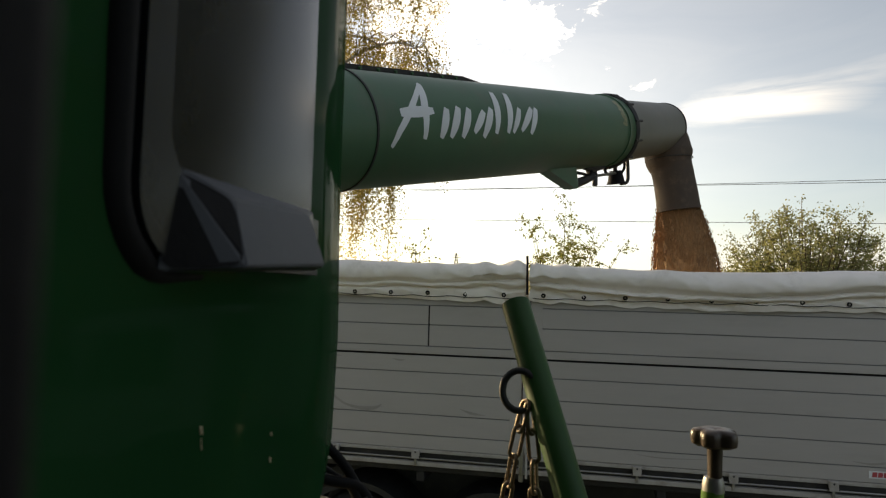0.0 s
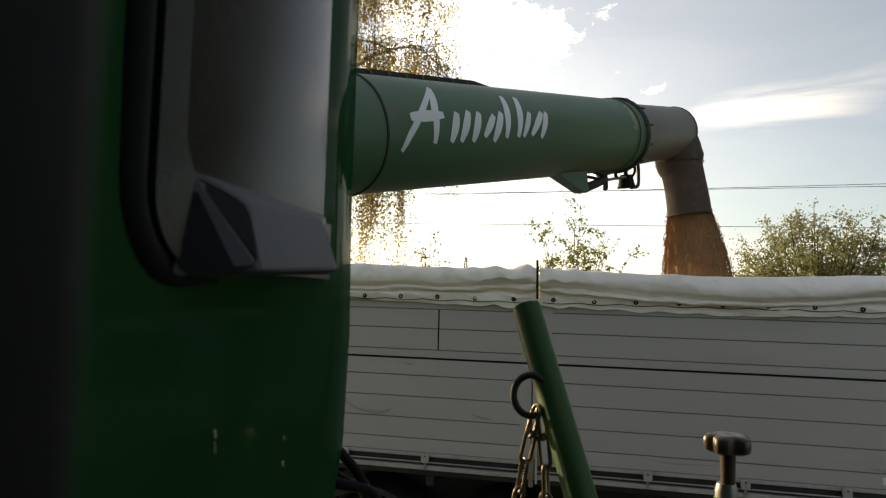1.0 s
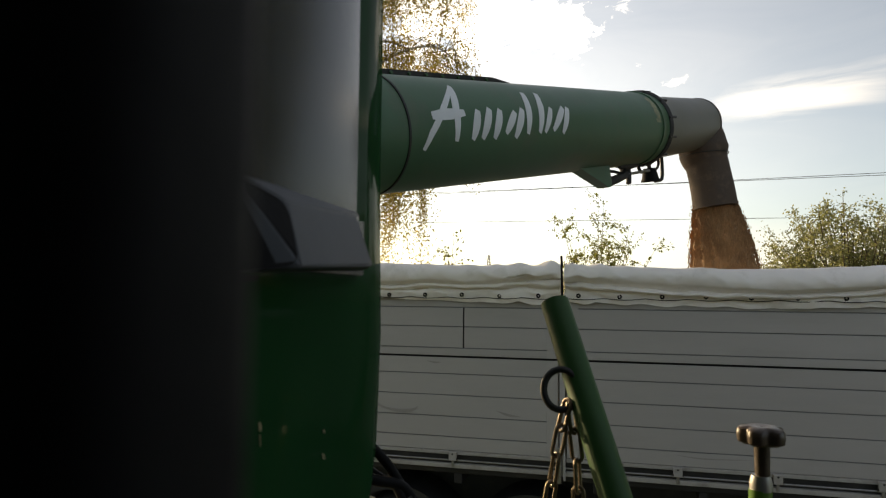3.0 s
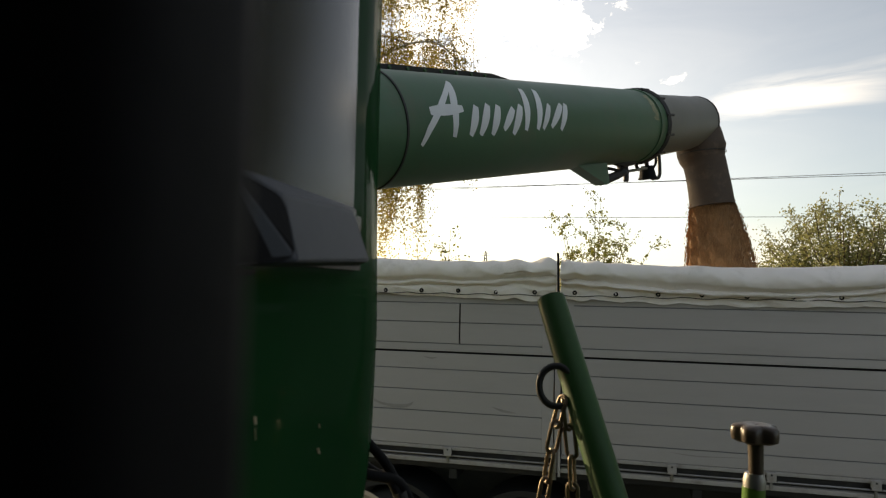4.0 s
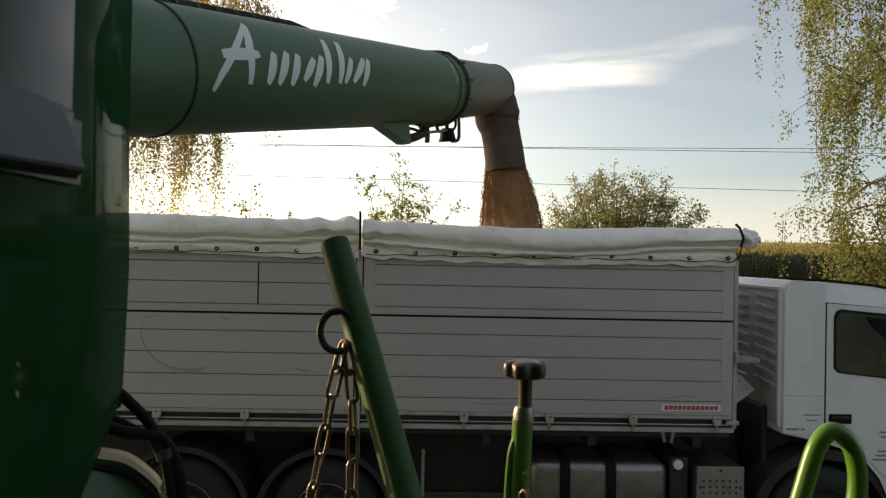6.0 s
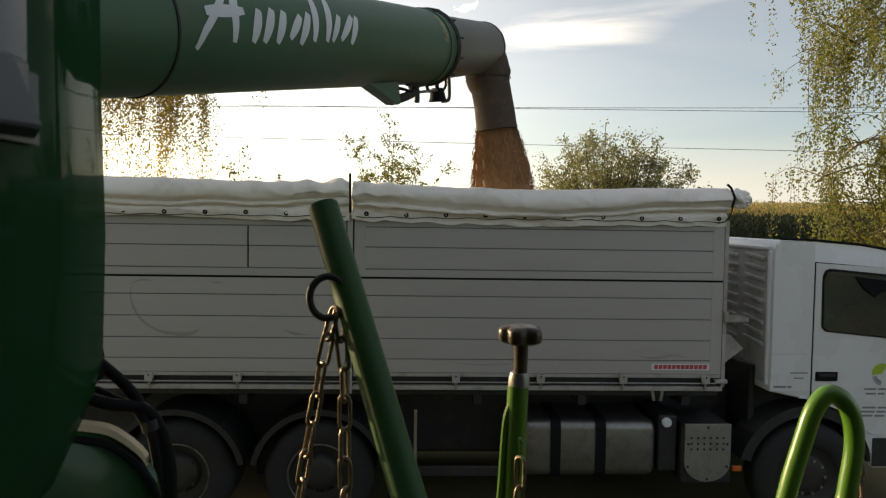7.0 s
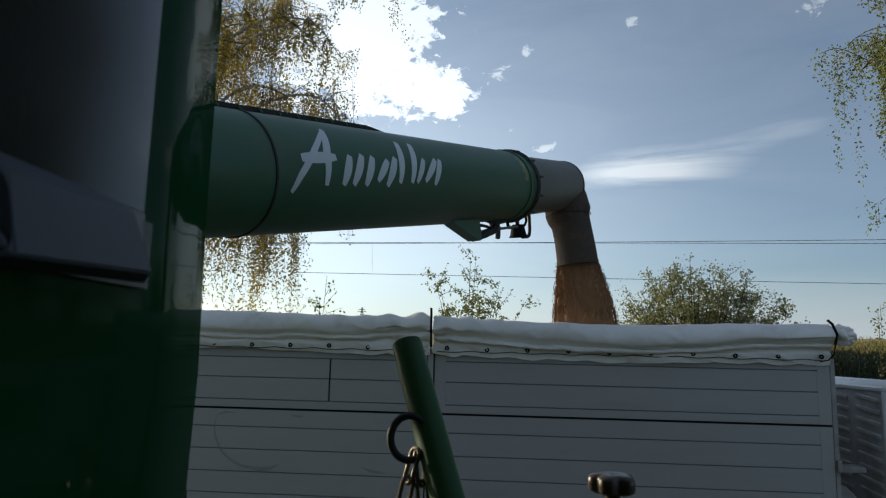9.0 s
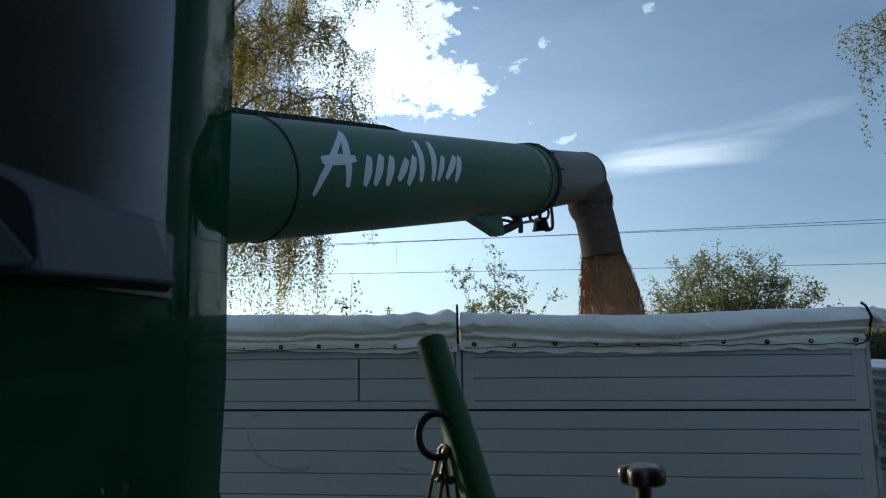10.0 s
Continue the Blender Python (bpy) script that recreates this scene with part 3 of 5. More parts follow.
tarp_right = tarpaulin(0.018, 3.50, 2.0, 0.045)
tarp_left = tarpaulin(-3.5, -0.012, 7.5, -0.008)
for i in range(20):
    x = -3.492 + 0.3635 * i
    z = 2.993 + 0.004 * math.sin(i * 2.1)
    part("eyelet", lathe([(0, 0.008), (0, 0.021), (0.006, 0.021), (0.010, 0.014), (0.007, 0.008)], (x, -0.052, z), (0, -1, 0), 12), M_BLACK, tarp_left if x < 0 else tarp_right, "dark eyelet", True)
for x0, x1, owner in ((-3.3, -0.05, tarp_left), (0.05, 3.45, tarp_right)):
    pts = [(x0 + (x1 - x0) * i / 60, -0.060, 2.975 - 0.014 * abs(math.sin(math.pi * (x0 + (x1 - x0) * i / 60) / 0.3635))) for i in range(61)]
    part("cord", tube(pts, 0.004, 6), M_BLACK, owner, "dark lacing cord", True)


def cloth_bundle():
    bm = bmesh.new()
    bmesh.ops.create_icosphere(bm, subdivisions=4, radius=1.0)
    for v in bm.verts:
        p = v.co.copy()
        f = 1 + 0.28 * noise.noise(p * 1.7) + 0.16 * noise.noise(p * 4.1 + Vector((3, 1, 2)))
        v.co = Vector((3.60 + p.x * 0.125 * f, -0.02 + p.y * 0.12 * f, 3.185 + p.z * 0.085 * f - p.x * 0.015))
    b = part("tarp_end_bundle", bm, M_TARP, truck, "crumpled tarpaulin end tied with a strap", True)
    part("tie", tube([(3.50, -0.13, 3.10), (3.515, -0.145, 3.19), (3.50, -0.10, 3.28), (3.47, -0.08, 3.315)], 0.012, 8), M_BLACK, b, "black strap", True)
    part("tie", tube([(3.51, -0.13, 3.12), (3.50, -0.10, 3.02), (3.47, -0.06, 2.97), (3.40, -0.06, 2.955)], 0.006, 8), M_BLACK, b, "black strap", True)


cloth_bundle()
part("side_repair_slot", box(-0.946, -0.934, 0.010, 0.0155, 2.49, 2.872), M_BLACK, truck)

# chassis, tank, boxes
part("chassis_frame", box(-3.35, 3.95, 0.78, 1.72, 0.50, 1.30, 0.03), M_CHASSIS, truck)
for x in (-2.9, -2.0, -1.0, 0.3, 1.2, 2.2, 3.2):
    part("cross_bearer", box(x - 0.04, x + 0.04, 0.07, 2.43, 1.20, 1.30, 0.01), M_CHASSIS, truck)
tank = part("fuel_tank", box(1.62, 2.94, 0.08, 0.74, 0.50, 1.05, 0.09, segments=5), M_TANK, truck, "dusty aluminium fuel tank with dark straps", True)
for x in (1.955, 2.39):
    part("tank_strap", box(x - 0.045, x + 0.045, 0.068, 0.75, 0.488, 1.062, 0.095, segments=5), M_BLACK, tank, "black strap", True)
part("filler_cap", lathe([(0, 0.0), (0, 0.045), (0.03, 0.045), (0.035, 0.03), (0.036, 0.0)], (3.03, 0.10, 1.035), (0, -1, 0), 20), M_WHITE, truck, "pale filler cap", True)
part("filler_box", box(2.96, 3.14, 0.10, 0.7, 0.55, 1.10, 0.02), M_CHASSIS, truck)
plate = part("step_plate", extrude_outline([(3.19, 1.035), (3.19, 0.68)] + [(3.415 + 0.225 * math.cos(radians(k)), 0.66 + 0.185 * math.sin(radians(k))) for k in range(190, 351, 10)] + [(3.64, 0.68), (3.64, 1.035)], "y", 0.03, 0.05, bevel=0.004), M_STEEL, truck, "bright perforated steel plate")
for hx, hz in ((3.415, 1.0), (3.225, 0.84), (3.605, 0.84), (3.225, 0.62), (3.605, 0.62), (3.415, 0.50)):
    part("bolt", lathe([(0, 0.0), (0, 0.014), (0.006, 0.012), (0.006, 0.0)], (hx, 0.0295, hz), (0, -1, 0), 6), M_CHASSIS, plate)
for i in range(3):
    for k in range(6):
        part("hole", lathe([(0, 0.0), (0, 0.011), (0.004, 0.011), (0.004, 0.0)], (3.255 + k * 0.062, 0.0285, 0.90 - i * 0.055), (0, -1, 0), 8), M_CHASSIS, plate)
part("battery_box", box(3.17, 3.66, 0.052, 0.6, 0.45, 1.02, 0.02), M_CHASSIS, truck)
part("marker_lamp", box(3.67, 3.76, 0.04, 0.08, 0.57, 0.62, 0.008), material("orange_lens", (0.55, 0.13, 0.02), 0.3, bump=0), truck, "small orange side marker")
for hx, lean in ((2.86, 0.02), (2.96, -0.015)):
    part("hanger", extrude_outline([(hx - 0.018, 1.362), (hx + 0.018, 1.362), (hx + 0.014 + lean, 1.255), (hx - 0.014 + lean, 1.255)], "y", 0.03, 0.06, bevel=0.004), M_STEEL, truck)
part("far_tool_box", box(0.45, 2.2, 1.80, 2.42, 0.22, 1.15, 0.03), M_CHASSIS, truck)
part("far_air_tank", box(2.3, 3.75, 1.80, 2.42, 0.22, 1.15, 0.05), M_CHASSIS, truck)
part("spare_carrier", box(-1.05, -0.86, 0.8, 2.3, 0.25, 1.1, 0.03), M_CHASSIS, truck)
part("mud_flap", box(0.36, 0.38, 0.12, 0.66, 0.22, 0.85, 0.004), M_BLACK, truck)
part("mud_flap", box(0.36, 0.38, 1.84, 2.38, 0.22, 0.85, 0.004), M_BLACK, truck)
part("under_ride_post", box(0.60, 0.63, 0.06, 0.10, 0.45, 1.15, 0.006), M_STEEL, truck)
part("under_ride_bar", box(0.45, 1.5, 0.10, 0.14, 0.50, 0.60, 0.01), M_CHASSIS, truck)


def wheel(x, y0, y1, front=False):
    """Tyre with tread blocks, rim with hub and nuts; y0 is the outer face."""
    r, w, z = 0.525, y1 - y0, 0.50
    tyre = part("wheel", lathe([(0.02, 0.30), (0.0, 0.34), (0.005, 0.45), (0.03, 0.50), (0.06, r), (w - 0.06, r), (w - 0.02, 0.50), (w, 0.44), (w - 0.02, 0.30)], (x, y0, z), (0, 1, 0), 48), M_TYRE, truck, "dusty black tyre", True)
    depth = 0.03 if front else 0.10
    part("rim", lathe([(0.0, 0.305), (0.012, 0.295), (depth, 0.27), (depth + 0.01, 0.20), (depth - 0.02 if front else depth - 0.05, 0.16), (depth - 0.03 if front else depth - 0.07, 0.10), (depth - 0.03 if front else depth - 0.07, 0.0)],
                      (x, y0 + 0.012, z), (0, 1, 0), 40), M_RIM, tyre, "dull dirty steel rim", True)
    if not front:
        part("rim_lip", lathe([(0.0, 0.292), (-0.006, 0.300), (0.0, 0.310), (0.014, 0.312)], (x, y0 + 0.012, z), (0, 1, 0), 48), M_LIP, tyre, "scratched steel rim lip", True)
    for k in range(10):
        a = 2 * math.pi * k / 10
        part("wheel_nut", lathe([(0, 0), (0, 0.017), (0.03, 0.015), (0.03, 0)], (x + 0.167 * math.cos(a), y0 + (0.035 if front else 0.09), z + 0.167 * math.sin(a)), (0, -1, 0), 6), M_STEEL if front else M_RIM, tyre)
    return tyre


for x in (-1.63, -0.29):
    wheel(x, 0.10, 0.68)
    wheel(x, 1.82, 2.40)
    outline = arc(x, 0.50, 0.64, 12, 168, 24) + arc(x, 0.50, 0.615, 168, 12, 24)
    g = part("mudguard", extrude_outline(outline, "y", 0.06, 0.70), M_FENDER, truck, "grey plastic mudguard", False)
    part("mudguard_lip", extrude_outline(arc(x, 0.50, 0.655, 12, 168, 24) + arc(x, 0.50, 0.60, 168, 12, 24), "y", 0.045, 0.059), M_FENDER, g)
wheel(4.44, 0.07, 0.38, True)
wheel(4.44, 2.12, 2.43, True)

# ---- its cab ----
CAB_Y = 0.05
cab_outline = [(4.0, 1.345), (4.005, 2.70), (4.03, 2.765), (4.09, 2.80), (4.40, 2.79), (4.85, 2.755), (5.25, 2.69), (5.55, 2.60), (5.68, 2.50), (5.98, 1.75), (6.03, 1.30), (6.03, 0.60), (5.06, 0.60),
               (5.03, 0.80), (4.96, 0.95), (4.84, 1.09), (4.70, 1.19), (4.55, 1.245), (4.44, 1.26)]


def cut(ob, cutter):
    """Cuts a closed shape out of a part and keeps the result as its mesh."""
    me = bpy.data.meshes.new("cutter")
    bmesh.ops.recalc_face_normals(cutter, faces=cutter.faces)
    cutter.to_mesh(me)
    cutter.free()
    tool = new("cutter", me)
    mod = ob.modifiers.new("cut", "BOOLEAN")
    mod.object, mod.operation, mod.solver = tool, "DIFFERENCE", "EXACT"
    bpy.context.view_layer.update()
    made = bpy.data.meshes.new_from_object(ob.evaluated_get(bpy.context.evaluated_depsgraph_get()))
    ob.modifiers.clear()
    ob.data = made
    bpy.data.objects.remove(tool)
    bpy.data.meshes.remove(me)


cab = part("cab", extrude_outline(cab_outline, "y", CAB_Y, 2.45, bevel=0.018), M_CAB, truck, "white short lorry cab with ribbed back wall", True)
part("cab_underside", box(4.02, 5.4, 0.40, 2.1, 0.55, 1.34, 0.03), M_CHASSIS, cab)
part("arch_liner", extrude_outline(arc(4.44, 0.50, 0.70, 15, 165, 20) + arc(4.44, 0.50, 0.60, 165, 15, 20), "y", 0.075, 0.42), M_CHASSIS, cab)
part("cab_step_skirt", box(5.04, 6.0, CAB_Y - 0.012, CAB_Y - 0.002, 0.62, 0.90, 0.004), M_FENDER, cab)
for x0, x1, z0, z1 in ((4.012, 4.402, 1.715, 2.79), (4.012, 4.402, 1.352, 1.705)):
    top = [(x1, z1 - 0.012), (x0 + 0.10, z1 - 0.004), (x0 + 0.03, z1 - 0.04), (x0, z1 - 0.10)] if z1 > 2 else [(x1, z1), (x0, z1)]
    part("rear_quarter_panel", extrude_outline([(x0, z0), (x1, z0)] + top, "y", CAB_Y - 0.008, CAB_Y - 0.001, bevel=0.002), M_CAB, cab)
door = part("door", extrude_outline([(4.416, 1.30), (4.55, 1.262), (4.70, 1.205), (4.86, 1.10), (4.98, 0.96), (5.05, 0.93), (5.56, 0.93), (5.58, 1.75), (5.43, 2.46), (5.36, 2.535), (4.416, 2.590)], "y", CAB_Y - 0.012, CAB_Y - 0.001, bevel=0.003), M_CAB, cab, "white cab door with tinted window")
part("door_gap", extrude_outline([(4.404, 1.30), (4.415, 1.30), (4.415, 2.587), (5.34, 2.523), (5.34, 2.535), (4.404, 2.60)], "y", CAB_Y - 0.006, CAB_Y - 0.002), M_BLACK, cab)
win = [(4.50, 1.985), (4.54, 1.945), (5.16, 1.885), (5.44, 1.86), (5.47, 1.90), (5.34, 2.40), (5.28, 2.455), (4.56, 2.515), (4.515, 2.495), (4.495, 2.44)]
cx, cz = 4.97, 2.13
grown = [(cx + (p[0] - cx) * 1.035, cz + (p[1] - cz) * 1.06) for p in win]
inner = [(cx + (p[0] - cx) * 0.985, cz + (p[1] - cz) * 0.97) for p in win]
mid = [(cx + (p[0] - cx) * 1.012, cz + (p[1] - cz) * 1.02) for p in win]
cut(cab, extrude_outline(mid, "y", -1.0, 4.0))
cut(door, extrude_outline(mid, "y", -1.0, 1.0))
seal = part("window_seal", extrude_outline(grown, "y", CAB_Y - 0.018, CAB_Y - 0.0125), M_BLACK, door, "black rubber seal")
cut(seal, extrude_outline(inner, "y", -1.0, 1.0))
lining = part("cab_lining", extrude_outline(mid, "y", CAB_Y + 0.002, 2.448), M_CHASSIS, cab, "dark cab interior lining")
cut(lining, extrude_outline(inner, "y", -1.0, 4.0))
part("far_pane", extrude_outline(inner, "y", 2.42, 2.426), M_GLASS, cab, "tinted glass")
part("headrest", box(4.64, 4.76, 0.55, 0.85, 2.02, 2.28, 0.04, segments=3), M_CHASSIS, cab, "dark seat headrest", True)
part("seat_back", box(4.60, 4.74, 0.45, 0.95, 1.80, 2.04, 0.05, segments=3), M_CHASSIS, cab, "dark seat back", True)
part("steering_wheel", tube([(5.20 + 0.10 * math.cos(k), 0.70 + 0.22 * math.sin(k), 1.97 + 0.16 * math.cos(k)) for k in (2 * math.pi * j / 30 for j in range(30))], 0.014, 8, closed=True), M_BLACK, cab, "", True)
part("window_pane", extrude_outline(win, "y", CAB_Y - 0.026, CAB_Y - 0.0195), M_GLASS, door, "dark tinted glass")
part("sun_visor", extrude_outline([(4.78, 2.47), (5.35, 2.40), (5.36, 2.33), (5.05, 2.33), (4.98, 2.27), (4.86, 2.36)], "y", CAB_Y - 0.045, CAB_Y - 0.027, bevel=0.004), M_BLACK, door, "dark mirror arm cover")
hd = part("door_handle", box(4.445, 4.66, CAB_Y - 0.022, CAB_Y - 0.0125, 1.455, 1.545, 0.008), M_BLACK, door, "black door handle recess")
part("lever", box(4.47, 4.63, CAB_Y - 0.035, CAB_Y - 0.022, 1.50, 1.53, 0.005), M_CHASSIS, hd)
part("gutter", tube([(4.06, CAB_Y - 0.012, 2.815), (4.40, CAB_Y + 0.02, 2.808), (4.85, CAB_Y + 0.03, 2.772), (5.3, CAB_Y + 0.04, 2.70)], 0.012, 8), M_BLACK, cab, "black roof gutter", True)
mir = part("mirror", box(5.52, 5.66, -0.30, -0.08, 1.90, 2.36, 0.03, segments=3), M_BLACK, truck, "black wing mirror housing", True)
part("mirror_arm", tube([(5.50, 0.06, 2.42), (5.58, -0.10, 2.42), (5.60, -0.18, 2.34)], 0.016, 8), M_BLACK, mir, "", True)
part("mirror_arm", tube([(5.52, 0.06, 1.86), (5.58, -0.10, 1.86), (5.60, -0.18, 1.92)], 0.016, 8), M_BLACK, mir, "", True)
for k in range(9):
    z = 1.76 + 0.105 * k
    for y0, y1, drop in ((0.17, 0.56, 0.03), (0.72, 1.18, 0.02), (1.34, 1.78, -0.02), (1.94, 2.32, -0.03)):
        rib = extrude_outline([(y0, z), (y1, z + drop), (y1, z + drop + 0.040), (y0, z + 0.040)], "x", 3.968, 4.006, bevel=0.010)
        part("back_rib", rib, M_SHADED_CABBACK, cab)
part("back_skin", box(3.990, 4.003, 0.12, 2.38, 1.42, 2.69, 0.004), M_SHADED_CABBACK, cab, "dusty white ribbed cab back wall, greyed for shade")
part("back_frame", box(3.975, 4.01, 0.075, 0.115, 1.40, 2.70, 0.012), M_CAB, cab)
part("back_frame", box(3.975, 4.01, 0.09, 2.40, 2.70, 2.745, 0.012), M_CAB, cab)
part("back_lower", box(3.93, 3.995, 0.30, 2.2, 0.95, 1.56, 0.02), M_CHASSIS, cab)
plate_bars(4.20, 1.525, [0.17], 0.012, 0.01, CAB_Y - 0.0085, M_GREYPRINT, cab)
plate_bars(4.235, 1.475, [0.10], 0.012, 0.01, CAB_Y - 0.0085, M_GREYPRINT, cab)
plate_bars(4.04, 1.385, [0.125, 0.04], 0.02, 0.012, CAB_Y - 0.0085, M_GREYPRINT, cab)
part("white_tag", box(4.29, 4.37, CAB_Y - 0.02, CAB_Y - 0.01, 1.285, 1.31), M_WHITE, cab)
part("emblem_shape", extrude_outline(arc(5.10, 1.53, 0.10, 60, 190, 12) + [(5.10, 1.53)], "y", CAB_Y - 0.0145, CAB_Y - 0.0125), M_LIME, door, "lime green emblem shape")
for k in range(6):
    a = radians(190 + k * 14)
    p, q = Vector((5.10 + 0.05 * math.cos(a), 0, 1.51 + 0.05 * math.sin(a))), Vector((5.10 + 0.095 * math.cos(a), 0, 1.51 + 0.095 * math.sin(a)))
    part("ray", tube([(p.x, CAB_Y - 0.014, p.z), (q.x, CAB_Y - 0.014, q.z)], 0.005, 6), M_GREYPRINT, door)
for x, z, w in ((4.93, 1.37, 0.22), (4.95, 1.325, 0.18), (4.92, 1.19, 0.24), (4.90, 1.15, 0.26), (4.87, 1.11, 0.28)):
    plate_bars(x, z, [w * 0.55, w * 0.35], 0.018, 0.02, CAB_Y - 0.0125, M_GREYPRINT, door)


# ---- grain in the box, and the stream that pours into it ----
def grain_heap():
    verts, faces = [], []
    nx, ny = 70, 26
    for j in range(ny + 1):
        for i in range(nx + 1):
            x, y = -3.45 + 6.9 * i / nx, 0.06 + 2.38 * j / ny
            d = math.hypot(x - 1.58, (y - 0.88) * 1.1)
            z = 2.35 + max(-0.6, 0.42 - 0.42 * d) + 0.02 * noise.noise(Vector((x * 4, y * 4, 0)))
            verts.append((x, y, z))
    for j in range(ny):
        for i in range(nx):
            a = j * (nx + 1) + i
            faces.append((a, a + 1, a + nx + 2, a + nx + 1))
    return tagged(quick("grain_heap", verts, faces, M_GRAIN, smooth=True), "heap of reddish brown wheat grain inside the tipper box", "grain", kind="stuff")


grain_heap()

# ---- the combine: panel beside the viewer, platform, rails ----
combine = thing("combine_harvester", "green combine harvester with curved side panel and unloading platform", "combine harvester")


def hood():
    """The curved side panel: straight along the platform, then rounding away; hollow, with a turned-in lower edge."""
    plan = [(0.385, y) for y in (-9.0, -8.0, -7.2, -6.6, -6.3, -6.1, -6.0, -5.955)] + [(0.381, -5.925), (0.366, -5.88), (0.338, -5.80), (0.303, -5.70), (0.284, -5.66), (0.268, -5.627), (0.254, -5.600), (0.240, -5.582), (0.222, -5.571), (0.19, -5.566), (-0.4, -5.565), (-1.2, -5.565), (-3.0, -5.565)]
    heights = [(2.772, -0.055), (2.780, -0.025), (2.80, -0.008), (2.835, 0.0), (2.95, 0.003), (3.1, 0.0), (3.3, 0.0), (3.6, -0.002), (3.9, -0.006), (4.3, -0.015)]
    bm = bmesh.new()
    rows = []
    for z, push in heights:
        row = []
        for i, (x, y) in enumerate(plan):
            a, b = plan[max(0, i - 1)], plan[min(len(plan) - 1, i + 1)]
            t = Vector((b[0] - a[0], b[1] - a[1], 0)).normalized()
            nrm = Vector((t.y, -t.x, 0))
            row.append(bm.verts.new(Vector((x, y, z)) + nrm * push))
        rows.append(row)
    for r, q in zip(rows, rows[1:]):
        for i in range(len(plan) - 1):
            bm.faces.new((r[i], r[i + 1], q[i + 1], q[i]))
    ob = part("side_panel", bm, M_HOOD, combine, "glossy green sheet metal side panel", True)
    sol = ob.modifiers.new("thick", "SOLIDIFY")
    sol.thickness, sol.offset = 0.012, -1
    return ob


panel = hood()


X = 0.385
def cover_outline(y0, y1, z0, z1, r, n=8):
    """An opening with one rounded lower corner, towards the viewer's end, and square corners elsewhere."""
    return [(y1, z0), (y1, z1), (y0, z1)] + arc(y0 + r, z0 + r, r, 180, 270, n)


def ring_plate(outer, inner, x0, x1, x2):
    """A frame between two outlines: its side from x0 to x1, its face at x1, and its inner edge down to x2; open along the far edge."""
    bm = bmesh.new()
    rows = [[bm.verts.new((x, p[0], p[1])) for p in line] for x, line in ((x0, outer), (x1, outer), (x1, inner), (x2, inner))]
    n = len(outer)
    for r, q in zip(rows, rows[1:]):
        for k in range(1, n):
            bm.faces.new((r[k], r[(k + 1) % n], q[(k + 1) % n], q[k]))
    return bm


outer_line = cover_outline(-6.166, -5.972, 3.006, 3.75, 0.034)
inner_line = cover_outline(-6.146, -5.9723, 3.044, 3.73, 0.026)


def bulged_pane():
    """A pane that bulges slightly towards the platform, with one rounded lower corner."""
    bm = bmesh.new()
    rows = []
    for k in range(25):
        u = k / 24
        y = -6.146 + 0.1735 * u
        low = 3.044 + 0.026 - math.sqrt(max(0.0, 0.026 ** 2 - max(0.0, 0.026 - (y + 6.146)) ** 2))
        rows.append([bm.verts.new((X + 0.0012 + 0.0075 * (1 - (2 * u - 1) ** 2) * (0.55 + 0.45 * min(1.0, v * 4)), y, low + (3.73 - low) * v)) for v in (0.0, 0.04, 0.1, 0.18, 0.3, 0.6, 1.0)])
    for r, q in zip(rows, rows[1:]):
        for v in range(6):
            bm.faces.new((r[v], q[v], q[v + 1], r[v + 1]))
    return bm


cover = part("inset_cover", bulged_pane(), M_PANEL, combine, "dark grey glossy inset cover", True)
part("cover_frame", ring_plate(outer_line, inner_line, X + 0.001, X + 0.007, X + 0.003), M_PANEL, cover, "dark grey moulded frame of the cover")
part("cover_seal", tube([(X - 0.002, y, z) for y, z in [(-6.174, 3.76), (-6.174, 3.05)] + arc(-6.132, 3.042, 0.042, 180, 270, 8) + [(-6.10, 3.001)]], [0.0088] * 8 + [0.007, 0.006, 0.005, 0.004], 10), M_BLACK, cover, "black rubber seal", True)
wedge = bmesh.new()
ring_a = [wedge.verts.new(p) for p in ((X + 0.005, -6.150, 3.002), (X + 0.005, -5.972, 3.009), (X + 0.005, -5.978, 3.050), (X + 0.005, -6.140, 3.052))]
ring_b = [wedge.verts.new(p) for p in ((X + 0.030, -6.114, 3.006), (X + 0.027, -6.006, 3.0115), (X + 0.016, -6.010, 3.044), (X + 0.017, -6.106, 3.041))]
wedge.faces.new(ring_a[::-1])
wedge.faces.new(ring_b)
for i in range(4):
    wedge.faces.new((ring_a[i], ring_a[(i + 1) % 4], ring_b[(i + 1) % 4], ring_b[i]))
bmesh.ops.bevel(wedge, geom=wedge.edges[:], offset=0.0012, segments=2, affect="EDGES")
part("pull_ledge", wedge, M_LEDGE, cover, "grey moulded pull ledge")
# no real opening: a flat black sheet paints the hollow's shade on the facet
hollow = bmesh.new()
a0, b0, c0, d0 = Vector((X + 0.005, -6.150, 3.002)), Vector((X + 0.030, -6.114, 3.006)), Vector((X + 0.017, -6.106, 3.041)), Vector((X + 0.005, -6.140, 3.052))
lift = (b0 - a0).cross(d0 - a0).normalized() * -0.0006
if lift.x < 0:
    lift = -lift
mouth = []
for k in range(20):
    u, v = 0.50 + 0.49 * math.copysign(abs(math.cos(k * math.pi / 10)) ** 0.4, math.cos(k * math.pi / 10)), 0.49 + 0.48 * math.copysign(abs(math.sin(k * math.pi / 10)) ** 0.4, math.sin(k * math.pi / 10))
    mouth.append(hollow.verts.new(a0.lerp(b0, u).lerp(d0.lerp(c0, u), v) + lift))
hollow.faces.new(mouth)
